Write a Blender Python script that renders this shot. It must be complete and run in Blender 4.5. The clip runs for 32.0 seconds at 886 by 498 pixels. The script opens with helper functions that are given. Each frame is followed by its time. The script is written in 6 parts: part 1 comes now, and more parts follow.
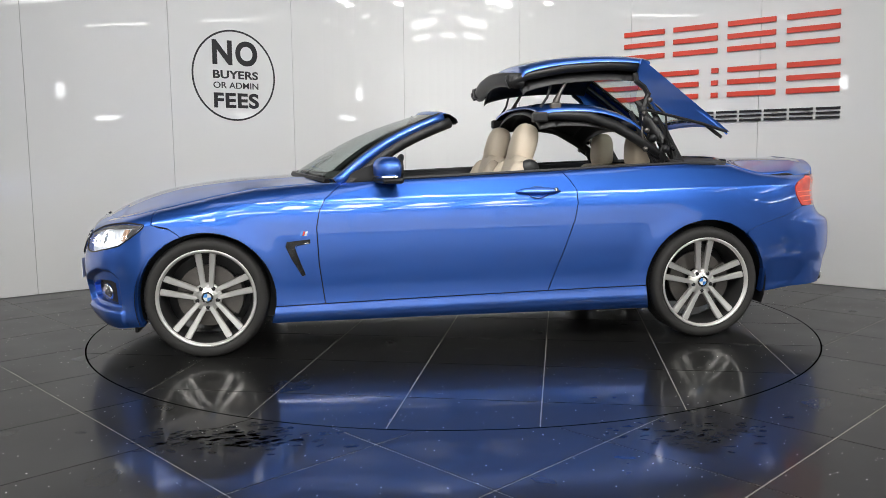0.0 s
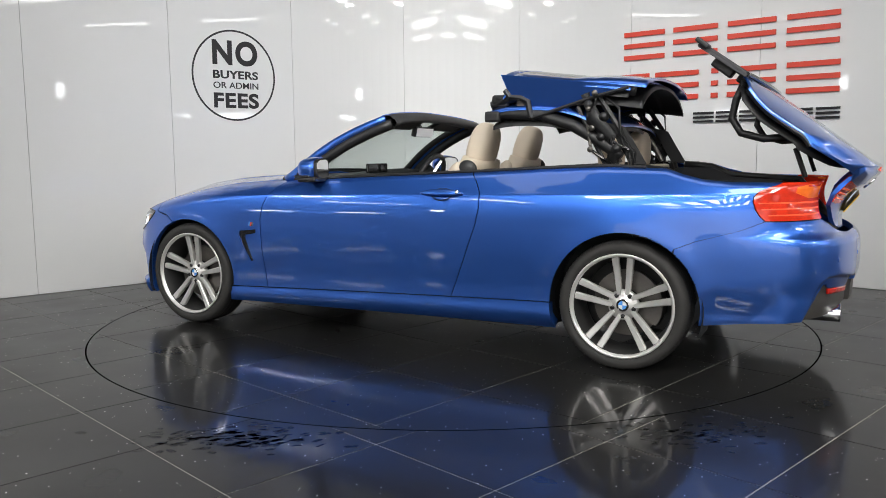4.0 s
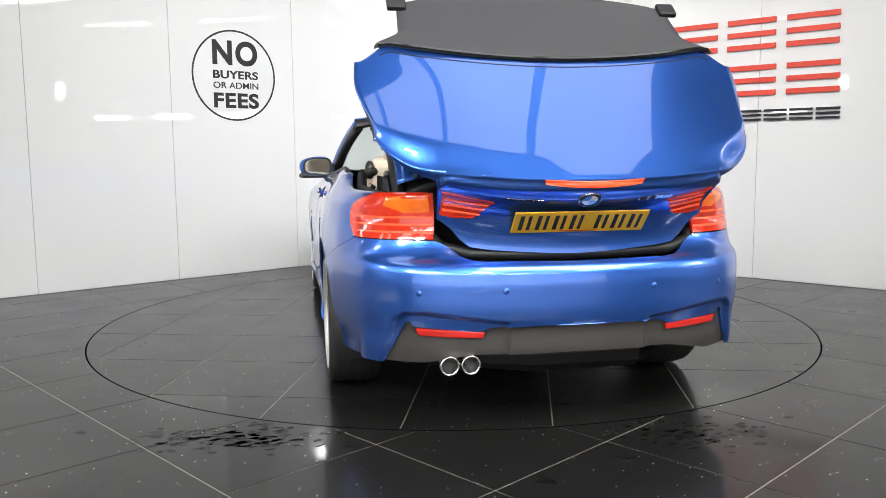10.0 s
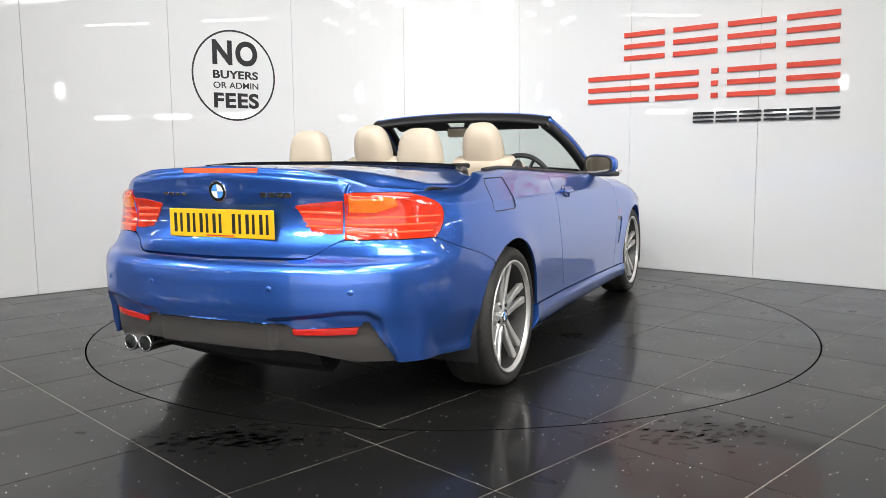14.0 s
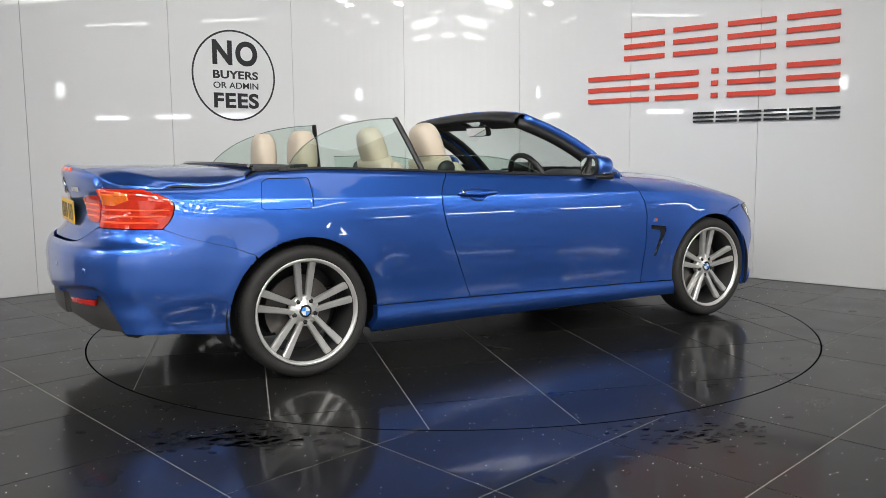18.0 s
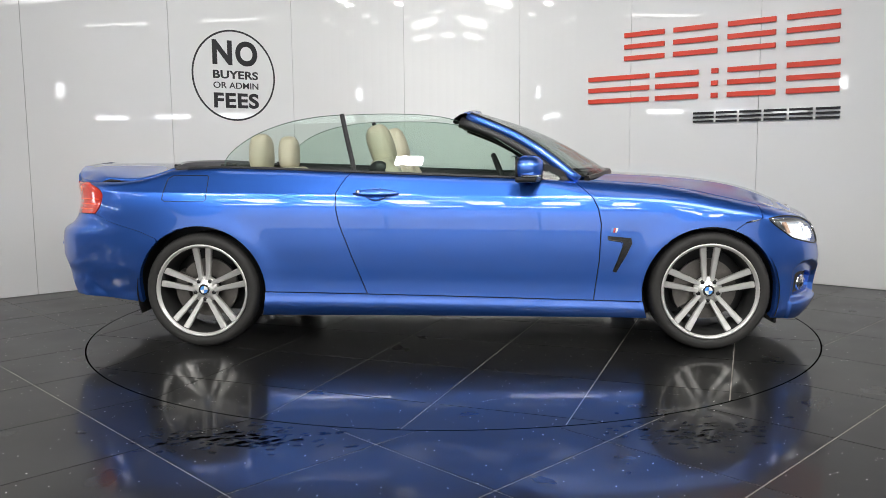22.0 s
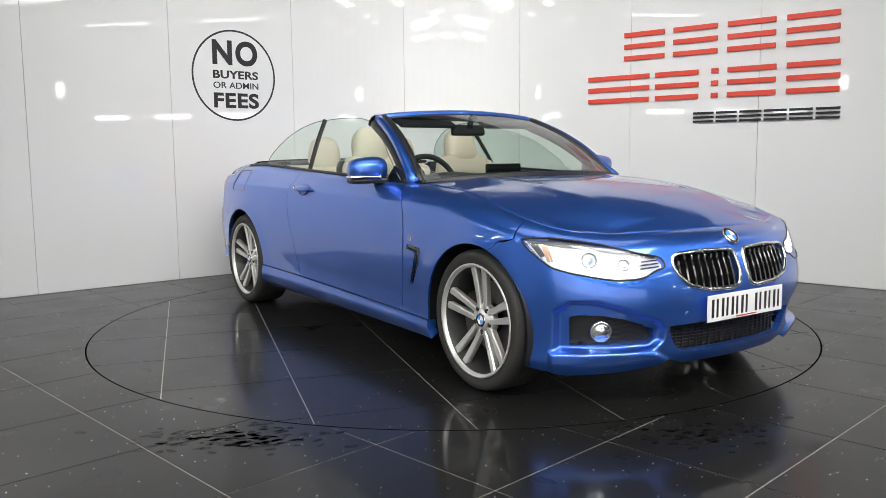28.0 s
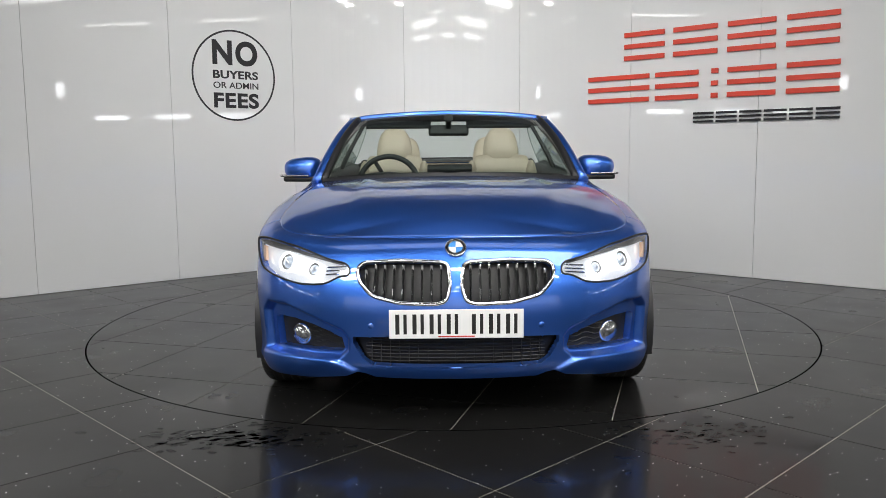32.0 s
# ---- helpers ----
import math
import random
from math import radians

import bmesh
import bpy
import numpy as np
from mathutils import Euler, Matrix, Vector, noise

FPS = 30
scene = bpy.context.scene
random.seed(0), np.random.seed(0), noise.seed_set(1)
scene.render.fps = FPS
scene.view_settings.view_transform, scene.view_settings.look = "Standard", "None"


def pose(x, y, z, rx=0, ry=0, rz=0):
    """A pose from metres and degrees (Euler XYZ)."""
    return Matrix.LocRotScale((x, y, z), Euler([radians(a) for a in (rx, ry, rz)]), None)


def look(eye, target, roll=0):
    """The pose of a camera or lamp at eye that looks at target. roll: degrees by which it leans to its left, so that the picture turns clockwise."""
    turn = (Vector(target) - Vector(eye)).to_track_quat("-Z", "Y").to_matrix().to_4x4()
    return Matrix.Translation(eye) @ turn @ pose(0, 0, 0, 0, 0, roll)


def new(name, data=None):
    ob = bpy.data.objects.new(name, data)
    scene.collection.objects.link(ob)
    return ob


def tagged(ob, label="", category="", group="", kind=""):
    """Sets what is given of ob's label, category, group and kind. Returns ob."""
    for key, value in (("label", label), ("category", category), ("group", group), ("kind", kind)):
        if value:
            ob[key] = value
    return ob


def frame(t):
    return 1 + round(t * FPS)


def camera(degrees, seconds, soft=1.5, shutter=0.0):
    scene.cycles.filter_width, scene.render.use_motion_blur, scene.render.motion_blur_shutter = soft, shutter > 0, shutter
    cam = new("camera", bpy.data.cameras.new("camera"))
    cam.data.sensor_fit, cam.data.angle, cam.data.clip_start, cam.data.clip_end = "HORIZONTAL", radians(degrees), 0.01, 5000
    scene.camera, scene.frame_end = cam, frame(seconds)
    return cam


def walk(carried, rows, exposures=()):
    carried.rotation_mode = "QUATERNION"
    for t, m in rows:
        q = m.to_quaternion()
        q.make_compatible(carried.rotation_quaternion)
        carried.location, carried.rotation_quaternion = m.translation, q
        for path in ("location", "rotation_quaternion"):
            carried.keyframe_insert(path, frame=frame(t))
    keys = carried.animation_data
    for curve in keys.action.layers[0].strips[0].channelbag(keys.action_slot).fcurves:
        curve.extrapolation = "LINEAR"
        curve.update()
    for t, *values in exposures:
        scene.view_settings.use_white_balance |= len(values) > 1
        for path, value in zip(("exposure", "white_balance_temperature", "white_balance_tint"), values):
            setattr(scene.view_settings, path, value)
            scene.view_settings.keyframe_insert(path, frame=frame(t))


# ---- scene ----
cam = camera(57.3, 32.0, soft=0.75)
EYE = Vector((0.0, -5.321, 1.0795))
AIM = EYE + Vector((-0.01002, 0.99315, -0.11639))
walk(cam, [(0.0, look(EYE, AIM, -0.497)), (32.0, look(EYE, AIM, -0.497))], exposures=[(0.0, -0.79), (1.0, -0.69), (2.0, -0.65), (3.0, -0.77), (6.0, -0.54), (8.0, -0.38), (9.0, -0.24), (10.0, -0.20), (11.0, -0.18), (13.0, -0.24), (14.0, -0.34), (16.0, -0.44), (18.0, -0.79), (19.0, -0.85), (20.0, -0.92), (21.0, -0.77), (23.0, -0.71), (25.0, -0.64), (28.0, -0.53), (29.0, -0.91), (30.0, -1.02), (32.0, -0.89)])

# ---- light ----
world = bpy.data.worlds.new("showroom_air")
scene.world = world
world.use_nodes = True
world.node_tree.nodes["Background"].inputs[0].default_value = (0.9, 0.95, 1.0, 1)
world.node_tree.nodes["Background"].inputs[1].default_value = 0.25


def area_lamp(name, x, y, z, sx, sy, watts, target, colour=(1.0, 0.99, 0.975)):
    lamp = bpy.data.lights.new(name, "AREA")
    lamp.shape, lamp.size, lamp.size_y, lamp.energy, lamp.color = "RECTANGLE", sx, sy, watts, colour
    ob = new(name, lamp)
    ob.matrix_world = look((x, y, z), target)
    return ob


# ---- materials ----
def material(name, colour, rough=0.5, metal=0.0, grain=0.0, scale=30.0, bump=0.0, coat=0.0, emit=0.0, spec=0.5, rough_var=0.0, stain=0.0, stain_scale=2.0, detail=5, relief=0.004):
    m = bpy.data.materials.new(name)
    m.use_nodes = True
    nt = m.node_tree
    b = nt.nodes["Principled BSDF"]
    b.inputs["Base Color"].default_value = (*colour, 1)
    b.inputs["Roughness"].default_value = rough
    b.inputs["Metallic"].default_value = metal
    b.inputs["Coat Weight"].default_value = coat
    b.inputs["Coat Roughness"].default_value = 0.015
    b.inputs["Specular IOR Level"].default_value = spec
    if emit:
        b.inputs["Emission Color"].default_value = (*colour, 1)
        b.inputs["Emission Strength"].default_value = emit
    if grain or bump or rough_var or stain:
        tc = nt.nodes.new("ShaderNodeTexCoord")
        n1 = nt.nodes.new("ShaderNodeTexNoise")
        n1.inputs["Scale"].default_value, n1.inputs["Detail"].default_value = scale, detail
        nt.links.new(tc.outputs["Object"], n1.inputs["Vector"])
        n2 = nt.nodes.new("ShaderNodeTexNoise")
        n2.inputs["Scale"].default_value, n2.inputs["Detail"].default_value = stain_scale, 4
        nt.links.new(tc.outputs["Object"], n2.inputs["Vector"])
        if grain or stain:
            add = nt.nodes.new("ShaderNodeMath")
            add.operation = "MULTIPLY_ADD"
            nt.links.new(n1.outputs["Fac"], add.inputs[0])
            add.inputs[1].default_value = grain
            m2 = nt.nodes.new("ShaderNodeMath")
            m2.operation = "MULTIPLY_ADD"
            nt.links.new(n2.outputs["Fac"], m2.inputs[0])
            m2.inputs[1].default_value, m2.inputs[2].default_value = stain, 1.0 - 0.5 * grain - 0.5 * stain
            nt.links.new(m2.outputs[0], add.inputs[2])
            mul = nt.nodes.new("ShaderNodeMix")
            mul.data_type, mul.blend_type = "RGBA", "MULTIPLY"
            mul.inputs[0].default_value = 1.0
            mul.inputs[6].default_value = (*colour, 1)
            nt.links.new(add.outputs[0], mul.inputs[7])
            nt.links.new(mul.outputs[2], b.inputs["Base Color"])
        if rough_var:
            r = nt.nodes.new("ShaderNodeMath")
            r.operation = "MULTIPLY_ADD"
            nt.links.new(n2.outputs["Fac"], r.inputs[0])
            r.inputs[1].default_value, r.inputs[2].default_value = rough_var, rough - 0.5 * rough_var
            nt.links.new(r.outputs[0], b.inputs["Roughness"])
        if bump:
            bm_ = nt.nodes.new("ShaderNodeBump")
            bm_.inputs["Strength"].default_value, bm_.inputs["Distance"].default_value = bump, relief
            nt.links.new(n1.outputs["Fac"], bm_.inputs["Height"])
            nt.links.new(bm_.outputs[0], b.inputs["Normal"])
    return m


def glass_material(name, colour, alpha, rough=0.0):
    """Thin tinted glass: a clear tinted layer mixed with a sharp gloss by Fresnel."""
    m = bpy.data.materials.new(name)
    m.use_nodes = True
    nt = m.node_tree
    nt.nodes.clear()
    out = nt.nodes.new("ShaderNodeOutputMaterial")
    tr = nt.nodes.new("ShaderNodeBsdfTransparent")
    tr.inputs[0].default_value = (*colour, 1)
    gl = nt.nodes.new("ShaderNodeBsdfGlossy")
    gl.inputs["Roughness"].default_value = rough
    lw = nt.nodes.new("ShaderNodeLayerWeight")
    lw.inputs["Blend"].default_value = 0.5
    pw = nt.nodes.new("ShaderNodeMath")
    pw.operation, pw.inputs[1].default_value = "POWER", 4.0
    nt.links.new(lw.outputs["Facing"], pw.inputs[0])
    fr = nt.nodes.new("ShaderNodeMath")
    fr.operation, fr.inputs[1].default_value, fr.inputs[2].default_value = "MULTIPLY_ADD", 0.75, 0.07
    nt.links.new(pw.outputs[0], fr.inputs[0])
    mix = nt.nodes.new("ShaderNodeMixShader")
    nt.links.new(fr.outputs[0], mix.inputs[0])
    nt.links.new(tr.outputs[0], mix.inputs[1])
    nt.links.new(gl.outputs[0], mix.inputs[2])
    nt.links.new(mix.outputs[0], out.inputs[0])
    return m


PAINT = material("blue_metallic_paint", (0.042, 0.160, 0.64), 0.34, 0.86, grain=0.12, scale=900, coat=1.0)
PAINT.node_tree.nodes["Principled BSDF"].inputs["Coat IOR"].default_value = 1.68
BLACK = material("black_plastic", (0.012, 0.012, 0.013), 0.45, grain=0.3, scale=200)
GLOSS_BLACK = material("gloss_black", (0.008, 0.008, 0.009), 0.12, coat=0.6)
RUBBER = material("tyre_rubber", (0.022, 0.021, 0.02), 0.7, grain=0.4, scale=60, stain=0.3, stain_scale=8)
ALLOY = material("polished_alloy", (0.72, 0.71, 0.69), 0.34, 0.72, grain=0.1, scale=120)
ALLOY_DARK = material("grey_alloy_sides", (0.2, 0.2, 0.2), 0.4, 0.8, grain=0.1, scale=120)
STEEL = material("brake_steel", (0.15, 0.14, 0.13), 0.42, 0.9, grain=0.3, scale=90, stain=0.4, stain_scale=15)
CHROME = material("chrome", (0.85, 0.85, 0.86), 0.08, 1.0)
LEATHER = material("cream_leather", (0.55, 0.47, 0.37), 0.5, grain=0.12, scale=220, bump=0.25, stain=0.15, stain_scale=5)
FABRIC = material("dark_boot_cover", (0.05, 0.05, 0.055), 0.75, grain=0.25, scale=250, bump=0.2)
RED_LENS = material("red_lamp_lens", (0.62, 0.03, 0.010), 0.1, grain=0.9, scale=26, coat=1.0, emit=0.12)
AMBER_LENS = material("amber_lamp_lens", (0.85, 0.16, 0.015), 0.1, grain=0.9, scale=24, coat=1.0, emit=0.24)
# no lamp: its faint emission stands in for light thrown back
RED_REFLECTOR = material("red_reflector", (0.5, 0.015, 0.01), 0.15, coat=1.0, emit=0.1)
HEAD_GLOW = material("lit_headlamp", (0.80, 0.83, 0.86), 0.18, 0.6, grain=0.9, scale=32, emit=0.95)
SIDE_GLASS = glass_material("green_tinted_glass", (0.78, 0.88, 0.82), 1.0)
SCREEN_GLASS = glass_material("windscreen_glass", (0.72, 0.79, 0.76), 1.0)
LAMP_GLASS = glass_material("clear_lamp_glass", (0.97, 0.97, 0.98), 1.0)
MIRROR = material("mirror_glass", (0.9, 0.9, 0.9), 0.01, 1.0)
DARK_TRIM = material("dark_cabin_trim", (0.02, 0.02, 0.022), 0.55, grain=0.2, scale=150)
PLATE_YELLOW = material("yellow_plate", (0.85, 0.48, 0.01), 0.35)
PLATE_WHITE = material("white_plate", (0.82, 0.82, 0.82), 0.35)
PLATE_BLACK = material("plate_black", (0.01, 0.01, 0.01), 0.4)
BADGE_BLUE = material("badge_blue", (0.08, 0.3, 0.75), 0.2, coat=1.0)
BADGE_WHITE = material("badge_white", (0.85, 0.85, 0.85), 0.2, coat=1.0)
SIGN_RED = material("red_sign_acrylic", (0.60, 0.055, 0.03), 0.3, grain=0.05, scale=40)
SIGN_BLACK = material("black_sign_acrylic", (0.012, 0.012, 0.014), 0.3)


# ---- helpers for meshes ----
def mesh_from(name, verts, faces, mat, smooth=True):
    me = bpy.data.meshes.new(name)
    me.from_pydata([tuple(v) for v in verts], [], [tuple(f) for f in faces])
    me.materials.append(mat)
    if smooth:
        me.polygons.foreach_set("use_smooth", [True] * len(me.polygons))
    me.update()
    return me


def part(name, bm, mat=None, parent=None, label="", smooth=False):
    """Links a bmesh or a mesh as one object under a thing or a part."""
    if isinstance(bm, bmesh.types.BMesh):
        bmesh.ops.recalc_face_normals(bm, faces=bm.faces)
        me = bpy.data.meshes.new(name)
        bm.to_mesh(me)
        bm.free()
        me.materials.append(mat)
        if smooth:
            me.polygons.foreach_set("use_smooth", [True] * len(me.polygons))
    else:
        me = bm
    ob = new(name, me)
    if parent:
        ob.parent = parent
    if label:
        tagged(ob, label)
    return ob


def box(x0, x1, y0, y1, z0, z1, bevel=0.0, bm=None, segs=2):
    own = bm if bm is not None else bmesh.new()
    r = bmesh.ops.create_cube(own, size=1.0, matrix=Matrix.Translation(((x0 + x1) / 2, (y0 + y1) / 2, (z0 + z1) / 2)) @ Matrix.Diagonal((x1 - x0, y1 - y0, z1 - z0, 1)))
    if bevel:
        es = list({e for v in r["verts"] for e in v.link_edges})
        bmesh.ops.bevel(own, geom=es, offset=bevel, segments=segs, affect="EDGES", profile=0.5)
    return own


def prism(poly, z0, z1, m=None):
    """A straight prism over a flat outline in x, y."""
    bm = bmesh.new()
    lo = [bm.verts.new((x, y, z0)) for x, y in poly]
    hi = [bm.verts.new((x, y, z1)) for x, y in poly]
    n = len(poly)
    bm.faces.new(lo[::-1])
    bm.faces.new(hi)
    for i in range(n):
        bm.faces.new((lo[i], lo[(i + 1) % n], hi[(i + 1) % n], hi[i]))
    if m is not None:
        bm.transform(m)
    return bm


def lathe(profile, steps=48, axis="y"):
    """A turned solid: profile of (radius, offset along the axis), closed round the axis."""
    vs, fs, n = [], [], len(profile)
    for i in range(steps):
        a = 2 * math.pi * i / steps
        for r, o in profile:
            vs.append((r * math.cos(a), o, r * math.sin(a)) if axis == "y" else (r * math.cos(a), r * math.sin(a), o) if axis == "z" else (o, r * math.cos(a), r * math.sin(a)))
    for i in range(steps):
        j = (i + 1) % steps
        for k in range(n - 1):
            fs.append((i * n + k, i * n + k + 1, j * n + k + 1, j * n + k))
    return vs, fs


def tube(points, radius, sides=8, closed=False):
    """A round rod along points."""
    bm = bmesh.new()
    pts, rings = [Vector(q) for q in points], []
    n = len(pts)
    for i, q in enumerate(pts):
        a = pts[(i - 1) % n] if closed or i else pts[0]
        b = pts[(i + 1) % n] if closed or i < n - 1 else pts[-1]
        d = (b - a).normalized()
        side = d.cross(Vector((0, 0, 1)))
        side = side.normalized() if side.length > 0.05 else d.cross(Vector((0, 1, 0))).normalized()
        up = side.cross(d)
        rr = radius[i] if isinstance(radius, (list, tuple)) else radius
        rings.append([bm.verts.new(q + rr * (math.cos(2 * math.pi * k / sides) * side + math.sin(2 * math.pi * k / sides) * up)) for k in range(sides)])
    for i in range(n if closed else n - 1):
        r0, r1 = rings[i], rings[(i + 1) % n]
        for k in range(sides):
            bm.faces.new((r0[k], r0[(k + 1) % sides], r1[(k + 1) % sides], r1[k]))
    if not closed:
        bm.faces.new(rings[0][::-1])
        bm.faces.new(rings[-1])
    return bm


# ---- the showroom ----
GAP_BLACK = material("gap_black", (0.002, 0.002, 0.002), 1.0, spec=0.0)
RING = 2.237
TILE_GREY = material("black_polished_tile", (0.011, 0.0108, 0.0105), 0.30, grain=0.25, scale=18, rough_var=0.16, stain=0.7, stain_scale=2.4, spec=0.07, coat=0.36)
TILE_GREY.node_tree.nodes["Principled BSDF"].inputs["Coat Roughness"].default_value = 0.075
GROUT = material("tile_grout", (0.34, 0.32, 0.28), 0.6, grain=0.3, scale=60)


def add_flecks(m, scale, amount, colour):
    """Small bright mineral flecks scattered in a polished surface."""
    nt = m.node_tree
    b = nt.nodes["Principled BSDF"]
    tc = nt.nodes.new("ShaderNodeTexCoord")
    vo = nt.nodes.new("ShaderNodeTexVoronoi")
    vo.inputs["Scale"].default_value = scale
    nt.links.new(tc.outputs["Object"], vo.inputs["Vector"])
    near = nt.nodes.new("ShaderNodeMath")
    near.operation, near.inputs[1].default_value = "LESS_THAN", 0.16
    nt.links.new(vo.outputs["Distance"], near.inputs[0])
    sep = nt.nodes.new("ShaderNodeSeparateColor")
    nt.links.new(vo.outputs["Color"], sep.inputs[0])
    rare = nt.nodes.new("ShaderNodeMath")
    rare.operation, rare.inputs[1].default_value = "GREATER_THAN", 1.0 - amount
    nt.links.new(sep.outputs[0], rare.inputs[0])
    both_ = nt.nodes.new("ShaderNodeMath")
    both_.operation = "MULTIPLY"
    nt.links.new(near.outputs[0], both_.inputs[0])
    nt.links.new(rare.outputs[0], both_.inputs[1])
    mix = nt.nodes.new("ShaderNodeMix")
    mix.data_type = "RGBA"
    nt.links.new(both_.outputs[0], mix.inputs[0])
    old = b.inputs["Base Color"].links[0].from_socket
    nt.links.new(old, mix.inputs[6])
    mix.inputs[7].default_value = (*colour, 1)
    nt.links.new(mix.outputs[2], b.inputs["Base Color"])


add_flecks(TILE_GREY, 60.0, 0.06, (0.85, 0.85, 0.82))
WALL_WHITE = material("gloss_white_wall_panel", (0.67, 0.67, 0.665), 0.62, coat=0.9, grain=0.02, scale=1.7, bump=1.0, detail=0.6, relief=0.012, stain=0.03)
CEILING_GREY = material("dark_roof_sheet", (0.07, 0.07, 0.075), 0.6, grain=0.15, scale=8)
LAMP_WHITE = material("lamp_diffuser", (1.0, 0.98, 0.94), 0.5, emit=25.0)

# the plan of the back wall: two straight runs at about 40 degrees joined by a round bend
APEX, BEND, HALF = 3.76, 2.0, radians(40.3)


def wall_plan(s):
    """Point and inward normal of the back wall at s metres from its middle, positive to the right."""
    cy = APEX - BEND / math.cos(HALF)
    arc = BEND * HALF
    sg = 1 if s >= 0 else -1
    a = min(abs(s), arc) / BEND
    x, y = BEND * math.sin(a), cy + BEND * math.cos(a)
    extra = max(0.0, abs(s) - arc)
    x += extra * math.cos(HALF)
    y -= extra * math.sin(HALF)
    return Vector((sg * x, y)), Vector((-sg * math.sin(a), -math.cos(a)))


def wall_strip(s0, s1, z0, z1, back, front, steps):
    vs, fs = [], []
    for i in range(steps + 1):
        q, n = wall_plan(s0 + (s1 - s0) * i / steps)
        for off, z in ((back, z0), (front, z0), (front, z1), (back, z1)):
            w = q + n * off
            vs.append((w.x, w.y, z))
    for i in range(steps):
        for k in range(4):
            fs.append((i * 4 + k, i * 4 + (k + 1) % 4, (i + 1) * 4 + (k + 1) % 4, (i + 1) * 4 + k))
    fs += [(0, 1, 2, 3), tuple(steps * 4 + k for k in (3, 2, 1, 0))]
    return vs, fs


ROOM_H = 4.8
SEAM_GREY = material("seam_grey", (0.42, 0.42, 0.41), 0.6)
WALL_H = 3.15
vs, fs = wall_strip(-6.5, 6.5, -0.02, WALL_H, -0.20, -0.012, 80)
wall_back = tagged(part("wall_back", mesh_from("wall_back", vs, fs, SEAM_GREY, False)), "curved back wall of the showroom behind glossy white panels", "wall", kind="structure")
SEAMS = [-6.36, -5.18, -4.0, -2.851, -1.664, -0.47, 0.72, 1.907, 3.09, 4.27, 5.45, 6.45]
for a, b in zip(SEAMS, SEAMS[1:]):
    vs, fs = wall_strip(a + 0.002, b - 0.002, 0.004, WALL_H - 0.01, -0.012, 0.0, 14)
    part("panel", mesh_from("panel", vs, fs, WALL_WHITE, False), None, parent=wall_back)
HALL_W, HALL_Y = 14.0, -19.0
PLAIN = material("plain_grey_wall", (0.20, 0.20, 0.205), 0.6, grain=0.08, scale=2, stain=0.1)
for nm, x0, x1, y0, y1 in (("front", -HALL_W, HALL_W, HALL_Y - .2, HALL_Y), ("west", -HALL_W - .2, -HALL_W, HALL_Y, 5.0), ("east", HALL_W, HALL_W + .2, HALL_Y, 5.0), ("north", -HALL_W, HALL_W, 5.0, 5.2)):
    tagged(part("wall_" + nm, box(x0, x1, y0, y1, -0.02, ROOM_H), PLAIN), "plain painted wall closing the hall", "wall", kind="structure")
tagged(part("ceiling", box(-HALL_W - .2, HALL_W + .2, HALL_Y - .2, 5.2, ROOM_H, ROOM_H + 0.15), CEILING_GREY), "dark grey roof sheet over the hall", "ceiling", kind="structure")


def clipped(square, keep_inside, radius):
    """The outlines left of a convex outline within, or outside, a circle round the origin."""
    ring, n = [], len(square)
    for i in range(n):
        a, b = Vector(square[i]), Vector(square[(i + 1) % n])
        ring += [a.lerp(b, k / 30) for k in range(30)]
    ok = [(q.length < radius) == keep_inside for q in ring]
    if all(ok):
        return [[tuple(q) for q in square]]
    if not any(ok):
        return []
    m, polys = len(ring), []
    starts = [i for i in range(m) if ok[i] and not ok[i - 1]]
    for s in starts:
        run, i = [], s
        while ok[i % m]:
            run.append(ring[i % m])
            i += 1
        if len(run) < 3:
            continue
        a0, a1 = math.atan2(run[-1].y, run[-1].x), math.atan2(run[0].y, run[0].x)
        da = (a1 - a0 + math.pi) % (2 * math.pi) - math.pi
        arc = [Vector((radius * math.cos(a0 + da * k / 10), radius * math.sin(a0 + da * k / 10))) for k in range(11)]
        pts = [run[0]] + [q for j, q in enumerate(run[1:-1], 1) if (run[j + 1] - q).normalized().dot((q - run[j - 1]).normalized()) < 0.999] + [run[-1]]
        polys.append([tuple(q) for q in pts + arc])
    return polys


def tile_mesh(poly, mat):
    bm = prism(poly, -0.012, 0.0)
    bmesh.ops.recalc_face_normals(bm, faces=bm.faces)
    me = bpy.data.meshes.new("tile")
    bm.to_mesh(me)
    bm.free()
    me.materials.append(mat)
    return me


